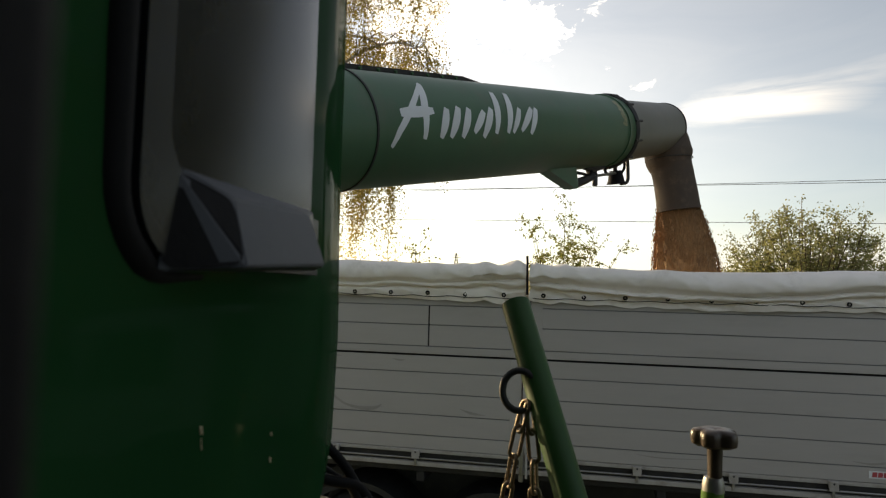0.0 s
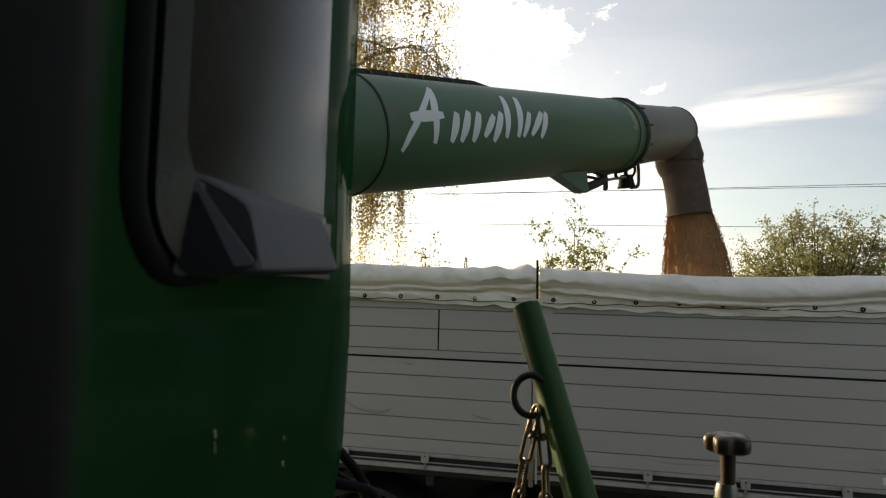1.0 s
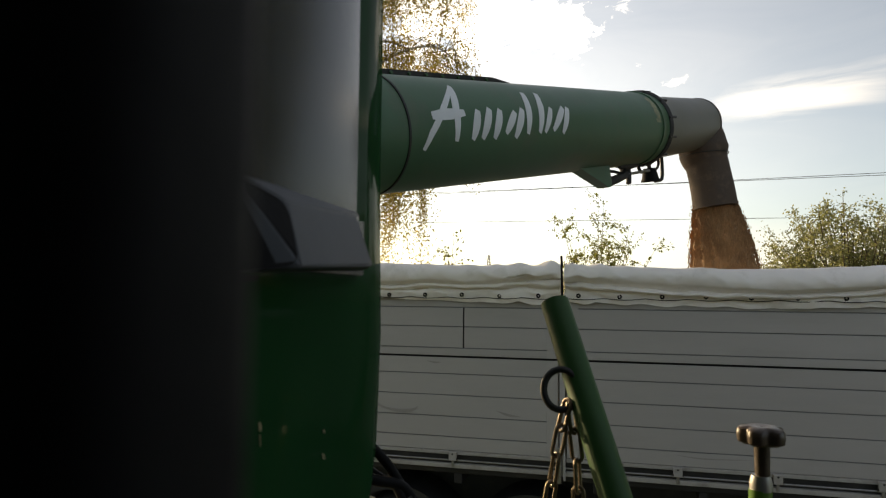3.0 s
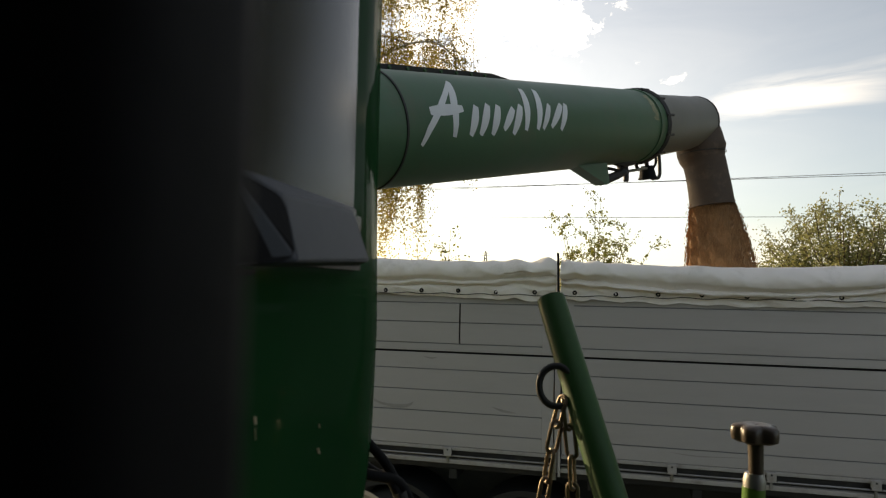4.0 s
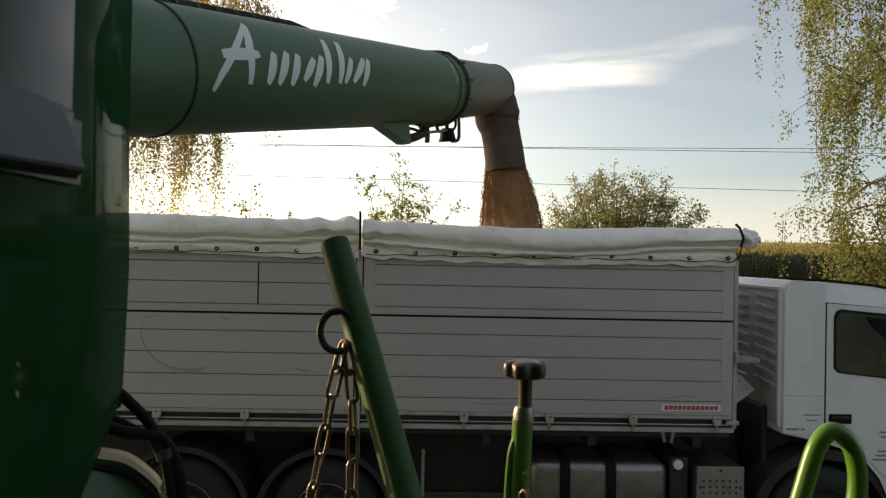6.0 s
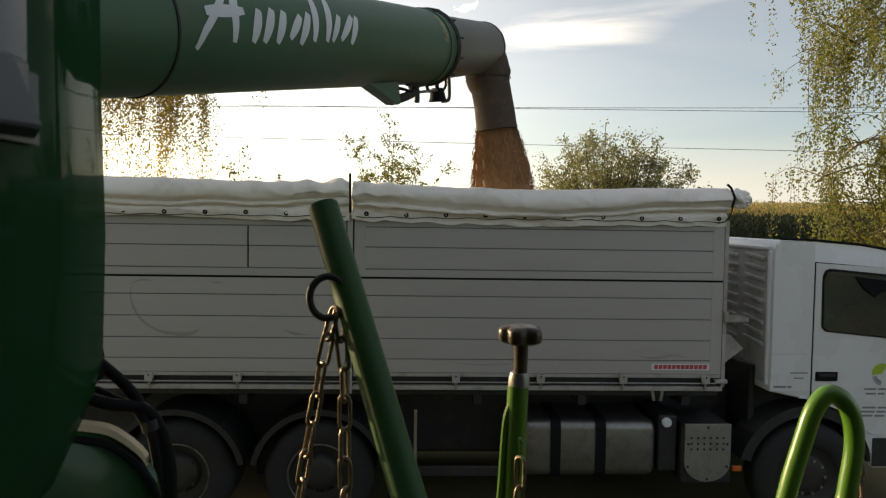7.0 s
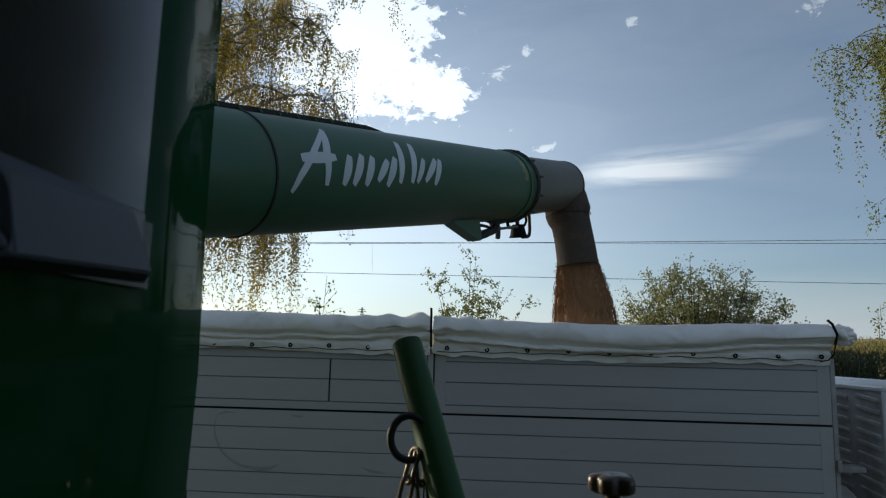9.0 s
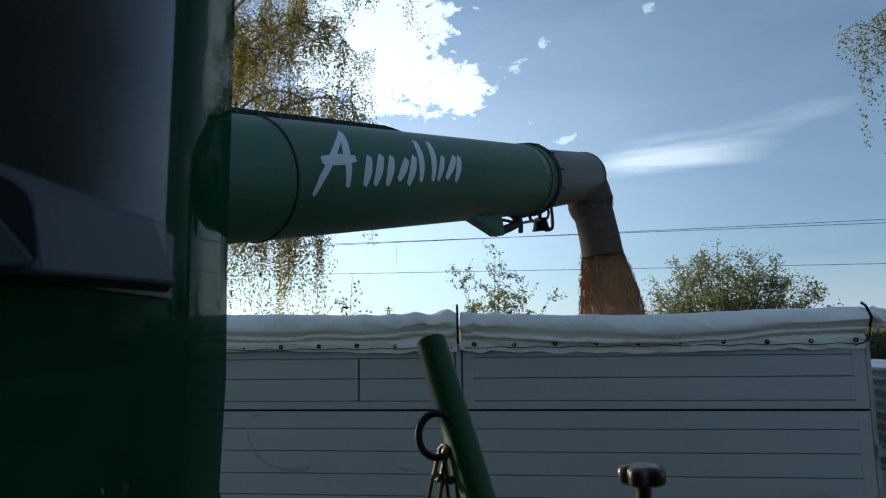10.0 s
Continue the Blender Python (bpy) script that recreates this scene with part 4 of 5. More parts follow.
part("finger_hollow", hollow, M_BLACK, cover, "flat black sheet for the shade in the pull's finger hollow")
for y, z0, z1, r in ((-6.103, 2.926, 2.922, 0.0008), (-6.1022, 2.920, 2.914, 0.0003), (-6.024, 2.908, 2.906, 0.0006), (-6.024, 2.893, 2.890, 0.0007)):
    part("scratch", tube([(X + 0.0028, y, z0), (X + 0.0028, y + 0.001, z1)], r, 5), M_TAN, panel)
pillar = part("cab_pillar", extrude_outline([(0.5363, -6.384), (0.5363, -6.400), (0.402, -6.475), (0.402, -6.384)], "z", 1.47, 4.3, bevel=0.003), M_PILLAR, combine, "dark painted cab door pillar")
part("pillar_seal", box(0.5368, 0.5481, -6.399, -6.384, 1.47, 4.3, 0.0035, segments=3), M_BLACK, pillar, "black rubber lip along the pillar", True)
# unseen block added behind the viewer to keep sky light off the panel
part("cab_back", box(0.40, 3.3, -9.0, -7.05, 1.50, 4.7, 0.05), M_CHASSIS, combine)
part("lower_body", box(-3.0, -0.08, -9.0, -5.62, 0.0, 2.80, 0.04), M_GREEN, combine)
part("platform", box(0.0, 2.4, -8.2, -5.05, 1.40, 1.47, 0.01), M_CHASSIS, combine, "dark steel platform deck")
part("platform_leg", box(2.2, 2.3, -8.1, -8.0, 0.0, 1.40, 0.01), M_CHASSIS, combine)
part("platform_leg", box(2.2, 2.3, -5.25, -5.15, 0.0, 1.40, 0.01), M_CHASSIS, combine)
# hoses under the panel edge
for pts, r in (([(0.20, -5.62, 2.86), (0.258, -5.585, 2.795), (0.285, -5.57, 2.755), (0.312, -5.57, 2.70), (0.322, -5.58, 2.62), (0.34, -5.6, 2.35)], 0.0065),
               ([(0.16, -5.62, 2.82), (0.25, -5.60, 2.765), (0.295, -5.57, 2.745), (0.318, -5.57, 2.69), (0.325, -5.58, 2.62), (0.35, -5.61, 2.40)], 0.007),
               ([(0.10, -5.62, 2.80), (0.22, -5.58, 2.775), (0.262, -5.575, 2.758), (0.290, -5.575, 2.74), (0.312, -5.58, 2.66), (0.34, -5.60, 2.3)], 0.006)):
    part("hose", tube(spline(pts, 6), r, 10), M_BLACK, combine, "black hydraulic hose", True)
part("hose_clamp", lathe([(0, 0.0), (0, 0.010), (0.012, 0.010), (0.012, 0.0)], (0.296, -5.572, 2.735), (0.3, 0, -1), 14), M_CHASSIS, combine, "", True)
part("hinge_block", box(0.20, 0.256, -5.64, -5.584, 2.785, 2.822, 0.008), M_BLACK, combine)


def lamp_guard():
    """A green domed guard with a pale edging along its rim."""
    rim = spline([(0.12, -5.605, 2.728), (0.221, -5.60, 2.735), (0.244, -5.60, 2.735), (0.268, -5.60, 2.730), (0.292, -5.60, 2.714), (0.306, -5.60, 2.698), (0.319, -5.60, 2.668), (0.328, -5.60, 2.58)], 8)
    bm = bmesh.new()
    rows = []
    for k, (dz, dy) in enumerate(((0, 0), (-0.012, -0.012), (-0.03, -0.02), (-0.07, -0.028), (-0.14, -0.03), (-0.30, -0.02), (-0.6, 0.0))):
        rows.append([bm.verts.new(p + Vector((-0.16 * (k / 6.0), dy, dz))) for p in rim])
    for r, q in zip(rows, rows[1:]):
        for i in range(len(rim) - 1):
            bm.faces.new((r[i], r[i + 1], q[i + 1], q[i]))
    g = part("domed_guard", bm, M_GREEN, combine, "shiny green domed guard", True)
    sol = g.modifiers.new("thick", "SOLIDIFY")
    sol.thickness = 0.006
    bm = bmesh.new()
    up = [Vector((0.0, 0.002, 0.0075)), Vector((0, -0.005, 0.005)), Vector((0, -0.0055, -0.003)), Vector((0, 0.002, -0.003))]
    rows = [[bm.verts.new(p + o) for o in up] for p in rim[8:41]]
    for r, q in zip(rows, rows[1:]):
        for i in range(4):
            bm.faces.new((r[i], r[(i + 1) % 4], q[(i + 1) % 4], q[i]))
    part("pale_edging", bm, M_TAN, g, "pale tan edging", True)
    part("dark_edging", tube([p + Vector((0, -0.008, -0.012)) for p in rim], 0.0048, 8), M_BLACK, g, "black rubber edging", True)


lamp_guard()

# leaning green tube with an eye and chains
TOP, LOW = Vector((0.466, -5.378, 2.984)), Vector((0.580, -5.520, 2.665))
axis = (LOW - TOP).normalized()
foot = TOP + (LOW - TOP) * ((TOP.z - 1.47) / (TOP.z - LOW.z))
R = 0.0208
pole = part("leaning_tube", lathe([(0.0, R * 0.80), (0.0, R), (0.004, R + 0.0006), ((foot - TOP).length, R)], TOP, axis, 28), M_POLE, combine, "green painted leaning steel tube with a chain eye", True)
part("tube_plug", lathe([(0.004, 0.0), (0.004, R * 0.82)], TOP, axis, 20), M_GREEN, pole)
eye_c = TOP + axis * 0.140 + Vector((-0.028, -0.012, 0.0))
ring_pts = [eye_c + Vector((0.0240 * math.cos(k), 0.004 * math.sin(k), 0.0275 * math.sin(k))) for k in (2 * math.pi * j / 28 for j in range(28))]
part("chain_eye", tube(ring_pts, 0.0050, 10, closed=True), M_CHASSIS, pole, "dark welded ring", True)


def link_mesh():
    r, half, side = 0.0029, 0.0145, 0.0076
    pts = [(side * math.cos(a), 0, half + side * math.sin(a)) for a in (math.pi * i / 8 for i in range(9))] + [(side * math.cos(a), 0, -half + side * math.sin(a)) for a in (math.pi + math.pi * i / 8 for i in range(9))]
    return tube(pts, r, 8, closed=True)


def chain(points, name, label, turn=0.0, parent=None):
    root = thing(name, label, "chain", "chains on the combine")
    path = spline(points, 12)
    pitch, walked, n = 0.0385, 0.0, 0
    first = None
    for p, q in zip(path, path[1:]):
        walked += (q - p).length
        if walked < pitch * (n + 0.5):
            continue
        d, s, u = frame_of((p - q))
        rot = Matrix((s, u, d)).transposed().to_4x4() @ pose(0, 0, 0, 0, 0, turn + (90 if n % 2 else 0) + random.uniform(-14, 14)) @ pose(0, 0, 0, random.uniform(-4, 4), 0, 0)
        if first is None:
            first = part("chain_link", link_mesh(), M_CHAIN, root, "", True)
            ob = first
        else:
            ob = new("chain_link", first.data)
            ob.parent = root
        ob.matrix_basis = Matrix.Translation(q) @ rot
        n += 1
    return root


low_eye = eye_c + Vector((0.010, -0.002, -0.024))
chain([low_eye + Vector((0, 0, 0.012)), low_eye + Vector((-0.012, -0.004, -0.045)), low_eye + Vector((-0.026, -0.010, -0.13)), low_eye + Vector((-0.042, -0.02, -0.235)), low_eye + Vector((-0.052, -0.03, -0.36)), low_eye + Vector((-0.055, -0.04, -0.60))],
      "hanging_chain", "rusty steel chain hanging from the green tube's ring", 35)
chain([low_eye + Vector((0.002, 0.004, 0.008)), low_eye + Vector((0.010, 0.0, -0.045)), low_eye + Vector((0.014, -0.006, -0.12)), low_eye + Vector((0.016, -0.012, -0.23)), low_eye + Vector((0.018, -0.02, -0.36)), low_eye + Vector((0.02, -0.03, -0.60))],
      "hanging_chain", "rusty steel chain hanging from the green tube's ring", -25)

# upright bar with a star knob
KX, KY, KZ = 0.748, -5.392, 2.807
knob_bar = part("knob_bar", tube([(KX - 0.003, KY, KZ - 0.074), (KX - 0.006, KY - 0.004, KZ - 0.16), (KX - 0.016, KY - 0.012, KZ - 0.4), (KX - 0.05, KY - 0.04, 1.47)], 0.0150, 18), M_RAIL, combine, "green painted upright bar with a star knob", True)
part("ferrule", lathe([(0, 0.0), (0, 0.0125), (0.010, 0.0150), (0.020, 0.0150), (0.0205, 0.0)], (KX - 0.002, KY, KZ - 0.055), (0, 0, -1), 20), M_STEEL, knob_bar, "bare metal ferrule", True)
part("neck", lathe([(0, 0.0), (0, 0.0105), (0.030, 0.0098), (0.045, 0.0098), (0.045, 0.0)], (KX, KY, KZ - 0.012), (0, 0, -1), 18), M_KNOB, knob_bar, "", True)
bm = bmesh.new()
prof = [(-0.015, 0.30), (-0.0135, 0.74), (-0.010, 0.96), (-0.002, 1.0), (0.006, 0.98), (0.0095, 0.88), (0.0115, 0.60), (0.0115, 0.35), (0.0095, 0.001)]
rings = []
for h, f in prof:
    row = []
    for j in range(60):
        a = 2 * math.pi * j / 60
        lobe = 0.0322 - 0.0085 * (0.5 + 0.5 * math.cos(5 * a + 0.6)) ** 2 * (1 if f > 0.6 else 0.3)
        row.append(bm.verts.new((KX + lobe * f * math.cos(a), KY + lobe * f * math.sin(a), KZ + h)))
    rings.append(row)
for r, q in zip(rings, rings[1:]):
    for j in range(60):
        bm.faces.new((r[j], r[(j + 1) % 60], q[(j + 1) % 60], q[j]))
bm.faces.new(rings[0][::-1])
part("star_knob", bm, M_KNOB, knob_bar, "worn dark brown star knob", True)
part("side_rod", tube(spline([(KX - 0.012, KY - 0.004, KZ - 0.094), (KX - 0.021, KY - 0.006, KZ - 0.125), (KX - 0.026, KY - 0.01, KZ - 0.20), (KX - 0.036, KY - 0.016, KZ - 0.40), (KX - 0.07, KY - 0.04, 1.47)], 6), 0.0048, 8), M_RAIL, knob_bar, "thin green side rod", True)
part("hook", tube(spline([(KX + 0.0, KY - 0.019, KZ - 0.150), (KX - 0.003, KY - 0.022, KZ - 0.145), (KX - 0.002, KY - 0.023, KZ - 0.175), (KX - 0.002, KY - 0.021, KZ - 0.200)], 6), 0.0025, 6), M_RAIL, knob_bar, "", True)
chain([(KX - 0.002, KY - 0.029, KZ - 0.170), (KX - 0.004, KY - 0.031, KZ - 0.23), (KX - 0.010, KY - 0.034, KZ - 0.30), (KX - 0.014, KY - 0.034, KZ - 0.42), (KX - 0.02, KY - 0.04, KZ - 0.55)],
      "short_chain", "short greenish chain hanging against the green bar", 40)

# bent grab loop
loop_pts = spline([(1.085, -5.36, 1.47), (1.130, -5.355, 2.35), (1.160, -5.352, 2.535), (1.186, -5.35, 2.635), (1.205, -5.35, 2.692), (1.228, -5.35, 2.712), (1.254, -5.352, 2.692), (1.264, -5.355, 2.640), (1.252, -5.36, 2.560), (1.226, -5.365, 2.40), (1.19, -5.38, 1.47)], 8)
part("grab_loop", tube(loop_pts, 0.0140, 18), M_RAIL, combine, "bent bright green tubular grab rail", True)
chain([(1.283, -5.33, 2.62), (1.290, -5.33, 2.57), (1.292, -5.33, 2.50), (1.29, -5.33, 2.38)], "rail_chain", "small steel safety chain beside the grab rail", 20)
part("chain_hook", tube(spline([(1.262, -5.35, 2.632), (1.275, -5.335, 2.636), (1.286, -5.33, 2.622), (1.283, -5.33, 2.605)], 6), 0.003, 6), M_STEEL, combine, "", True)

# ---- the unloading auger ----
auger = thing("unloading_auger", "dark green unloading auger tube with white script marks", "auger")
A_END, B_END = Vector((-0.735, -3.31, 3.775)), Vector((0.885, 0.10, 4.535))
a_dir = (B_END - A_END).normalized()
AR = 0.305
start = A_END - a_dir * 2.55
COLLAR = B_END - a_dir * 0.50
length = (COLLAR - start).length
part("auger_tube", lathe([(0.0, 0.0), (0.0, AR), (1.2, AR), (length, AR)], start, a_dir, 64), M_AUGER, auger, "long dark green steel tube", True)
side_v = a_dir.cross(Vector((0, 0, 1))).normalized()
up_v = side_v.cross(a_dir)


def on_tube(s, angle, lift=0.0):
    """A point on the tube: s metres back from the collar, angle in degrees, 0 facing the viewer, 90 up."""
    return B_END - a_dir * s + (side_v * math.cos(radians(angle)) + up_v * math.sin(radians(angle))) * (AR + lift)


# pale yellowish patch with uneven edges, just behind the ring
worn = bmesh.new()
grid = [[worn.verts.new(on_tube(0.735 + 0.010 * math.sin(k * 1.7) + w, 2 + k * 4.6, 0.0022)) for w in (0.0, 0.075 + 0.02 * math.sin(k * 2.3))] for k in range(11)]
for r, q in zip(grid, grid[1:]):
    worn.faces.new((r[0], r[1], q[1], q[0]))
part("worn_patch", worn, M_PALE_PATCH, auger, "pale yellowish patch beside the ring", True)
# seam band and the bolted ridge on top
part("seam_band", lathe([(0, AR - 0.002), (0, AR + 0.006), (0.012, AR + 0.006), (0.012, AR - 0.002)], B_END - a_dir * 3.765, a_dir, 64), M_CHASSIS, auger, "dark seam", True)
ridge = bmesh.new()
cross = [(84, -0.002), (84, 0.030), (96, 0.030), (96, -0.002)]
stops = [5.6, 4.5, 3.6, 3.1, 2.64, 2.42]
rows = [[ridge.verts.new(on_tube(s, ang, h if s > 2.5 else min(h, 0.0))) for ang, h in cross] for s in stops]
for r, q in zip(rows, rows[1:]):
    for i in range(4):
        ridge.faces.new((r[i], r[(i + 1) % 4], q[(i + 1) % 4], q[i]))
ridge.faces.new(rows[0][::-1])
ridge.faces.new(rows[-1])
rd = part("top_ridge", ridge, M_CHASSIS, auger, "dark bolted ridge along the tube")
for i in range(20):
    s = 2.72 + 0.14 * i
    part("bolt", lathe([(0, 0), (0, 0.011), (0.010, 0.010), (0.010, 0)], on_tube(s, 83, 0.012), side_v, 6), M_GREEN, rd)
# collar ring with lugs
collar = part("collar", lathe([(0, AR - 0.03), (0, AR + 0.006), (0.02, AR + 0.022), (0.032, AR + 0.022), (0.040, AR + 0.004), (0.07, AR + 0.002), (0.07, AR - 0.05)], COLLAR - a_dir * 0.06, a_dir, 64), M_CHASSIS, auger, "dark green ring flange", True)
part("ring_bead", lathe([(0, AR - 0.01), (0, AR + 0.010), (0.02, AR + 0.010), (0.02, AR - 0.01)], COLLAR - a_dir * 0.20, a_dir, 64), M_AUGER, collar, "", True)
for k in range(12):
    ang = k * 30 + 10
    p = COLLAR + (side_v * math.cos(radians(ang)) + up_v * math.sin(radians(ang))) * (AR + 0.012)
    part("lug", tube([p - a_dir * 0.07, p + a_dir * 0.06], 0.011, 6), M_CHASSIS, collar)
# spout: a straight barrel with a bolted flange, closed by a domed end above the boot
C_END = Vector((1.255, 0.85, 4.738))
b_dir = (C_END - COLLAR).normalized()
b_len = (C_END - COLLAR).length
spout = part("spout", lathe([(0.0, 0.284), (0.05, 0.280), (b_len - 0.03, 0.256), (b_len + 0.02, 0.246), (b_len + 0.05, 0.225), (b_len + 0.07, 0.15), (b_len + 0.075, 0.0)], COLLAR, b_dir, 56), M_SPOUT, auger, "dull grey-green outlet spout", True)
part("barrel_flange", lathe([(0.0, 0.26), (0.0, AR - 0.012), (0.022, AR - 0.012), (0.022, 0.26)], COLLAR + b_dir * 0.012, b_dir, 56), M_AUGER, spout, "green bolted flange", True)
b_side = b_dir.cross(Vector((0, 0, 1))).normalized()
b_up = b_side.cross(b_dir)
for k in range(14):
    ang = radians(k * 25.7 + 6)
    p = COLLAR + b_dir * 0.034 + (b_side * math.cos(ang) + b_up * math.sin(ang)) * 0.282
    part("flange_bolt", lathe([(0, 0), (0, 0.012), (0.018, 0.011), (0.026, 0.006), (0.026, 0)], p, b_dir, 6), M_CHASSIS, spout)
part("spout_rim", lathe([(0, 0.248), (0, 0.258), (0.016, 0.262), (0.032, 0.257), (0.032, 0.246)], C_END - b_dir * 0.02, b_dir, 56), M_CHASSIS, spout, "dark folded rim", True)
BOOT = spline([(1.315, 0.86, 4.72), (1.320, 0.86, 4.62), (1.322, 0.86, 4.50), (1.330, 0.86, 4.41), (1.362, 0.86, 4.30), (1.405, 0.86, 4.07), (1.428, 0.86, 3.89)], 5)
BOOT_STEPS = [(4.73, 0.17), (4.63, 0.205), (4.50, 0.240), (4.41, 0.230), (4.33, 0.206), (4.20, 0.204), (3.88, 0.214)]
boot_r = []
for p in BOOT:
    for (za, ra), (zb, rb) in zip(BOOT_STEPS, BOOT_STEPS[1:]):
        if zb <= p.z <= za + 1e-6:
            boot_r.append(rb + (ra - rb) * (p.z - zb) / (za - zb))
            break
    else:
        boot_r.append(0.205)
boot = part("rubber_boot", tube(BOOT, boot_r, 40), M_RUBBER, auger, "dusty brown rubber discharge boot", True)
part("boot_strap", tube([Vector((1.329, 0.86, 4.415)) + Vector((math.cos(k) * 0.232, math.sin(k) * 0.232, 0.02 * math.cos(k))) for k in (2 * math.pi * j / 40 for j in range(40))], 0.005, 8, closed=True), M_CHASSIS, boot, "dark strap", True)
# bracket, lamp and cables under the tube

def bar(pts, r, mat, name, parent, label=""):
    return part(name, tube(spline(pts, 5), r, 8), mat, parent, label, True)


gus = bmesh.new()
g_pts = [on_tube(1.80, -78, -0.02), on_tube(1.33, -78, -0.02), on_tube(1.315, -82, 0.120), on_tube(1.33, -82, 0.145), on_tube(1.37, -82, 0.150)]
lo = [gus.verts.new(p - side_v * 0.05) for p in g_pts]
hi = [gus.verts.new(p + side_v * 0.05) for p in g_pts]
gus.faces.new(lo)
gus.faces.new(hi[::-1])
for i in range(5):
    gus.faces.new((lo[i], lo[(i + 1) % 5], hi[(i + 1) % 5], hi[i]))
bracket = part("bracket", gus, M_AUGER, auger, "folded green steel bracket under the tube")
bar([on_tube(1.36, -83, 0.118), on_tube(1.12, -83, 0.098), on_tube(0.93, -83, 0.070)], 0.036, M_CHASSIS, "actuator", bracket, "dark actuator arm")
bar([on_tube(0.95, -83, 0.070), on_tube(0.70, -83, 0.066), on_tube(0.46, -83, 0.062)], 0.012, M_STEEL, "actuator_rod", bracket)
bar([on_tube(1.34, -83, 0.055), on_tube(1.26, -80, 0.030), on_tube(1.14, -80, 0.040), on_tube(1.03, -80, 0.060), on_tube(0.96, -80, 0.03)], 0.013, M_BLACK, "cable", bracket, "black cable")
bar([on_tube(1.05, -81, -0.02), on_tube(0.90, -81, 0.0), on_tube(0.72, -81, -0.01)], 0.034, M_CHASSIS, "clamp", bracket, "dark clamp under the ring")
bar([on_tube(0.86, -83, -0.01), on_tube(0.86, -84, 0.08), on_tube(0.89, -84, 0.145)], 0.022, M_CHASSIS, "pin", bracket)
bar([on_tube(0.98, -83, -0.01), on_tube(0.95, -84, 0.06)], 0.022, M_STEEL, "pin", bracket)
bar([on_tube(0.62, -80, -0.06), on_tube(0.64, -84, 0.03), on_tube(0.60, -84, 0.07)], 0.014, M_BLACK, "linkage", bracket, "black linkage")
lamp = part("work_lamp", lathe([(0, 0.0), (0, 0.050), (0.04, 0.062), (0.09, 0.072), (0.115, 0.085), (0.120, 0.075), (0.120, 0.0)], on_tube(0.40, -86, 0.040), -up_v, 20), M_BLACK, auger, "small black work lamp", True)
bar([on_tube(0.16, -80, -0.06), on_tube(0.15, -84, 0.05), on_tube(0.17, -86, 0.15), on_tube(0.32, -86, 0.16)], 0.016, M_CHASSIS, "lamp_bracket", lamp)
bar([on_tube(0.26, -78, -0.06), on_tube(0.22, -84, 0.02), on_tube(0.28, -86, 0.07)], 0.012, M_BLACK, "lamp_cable", lamp)
bar([on_tube(0.46, -78, -0.05), on_tube(0.42, -84, 0.0), on_tube(0.40, -86, 0.05)], 0.018, M_CHASSIS, "lamp_neck", lamp)


# white script marks as plain strokes laid on the tube
def stroke(points, width, name="stroke"):
    """A flat white stroke on the tube; points are (metres back from the collar, height in degrees round it)."""
    bm = bmesh.new()
    pts = [Vector((p[0], radians(p[1]) * AR)) for p in points]
    fine = []
    for p, q in zip(pts, pts[1:]):
        fine += [p.lerp(q, k / 8) for k in range(8)]
    fine.append(pts[-1])
    rows = []
    n = len(fine)
    for i, p in enumerate(fine):
        d = (fine[min(n - 1, i + 1)] - fine[max(0, i - 1)]).normalized()
        w = width * (0.55 + 0.45 * math.sin(math.pi * min(1.0, (i + 0.6) / (n - 0.4))))
        nn = Vector((-d.y, d.x)) * w / 2
        rows.append([bm.verts.new(on_tube(c.x, math.degrees(c.y / AR), 0.0025)) for c in (p + nn, p - nn)])
    for r, q in zip(rows, rows[1:]):
        bm.faces.new((r[0], r[1], q[1], q[0]))
    part(name, bm, M_WHITE, auger, "white painted stroke", True)


for points, width in (([(3.652, -22.4), (3.601, -7.4), (3.478, 16.5), (3.305, 46.2)], 0.040), ([(3.312, 45.2), (3.375, 17.2), (3.402, -15.3)], 0.055), ([(3.583, 9.4), (3.31, 12.6)], 0.060),
                      ([(3.19, 15.8), (3.262, -14.3)], 0.060), ([(3.078, 17.8), (3.175, -13.8)], 0.060), ([(2.98, 17.0), (3.065, -13.9)], 0.060), ([(2.835, 14.5), (2.954, -8.6)], 0.055),
                      ([(2.748, 18.4), (2.857, -13.7)], 0.060), ([(2.638, 41.8), (2.726, -9.9)], 0.060), ([(2.486, 41.7), (2.595, -9.1)], 0.060),
                      ([(2.418, 20.4), (2.534, -8.6)], 0.050), ([(2.266, 21.4), (2.435, -6.4)], 0.055), ([(2.208, 21.7), (2.317, -10.1)], 0.055)):
    stroke(points, width)


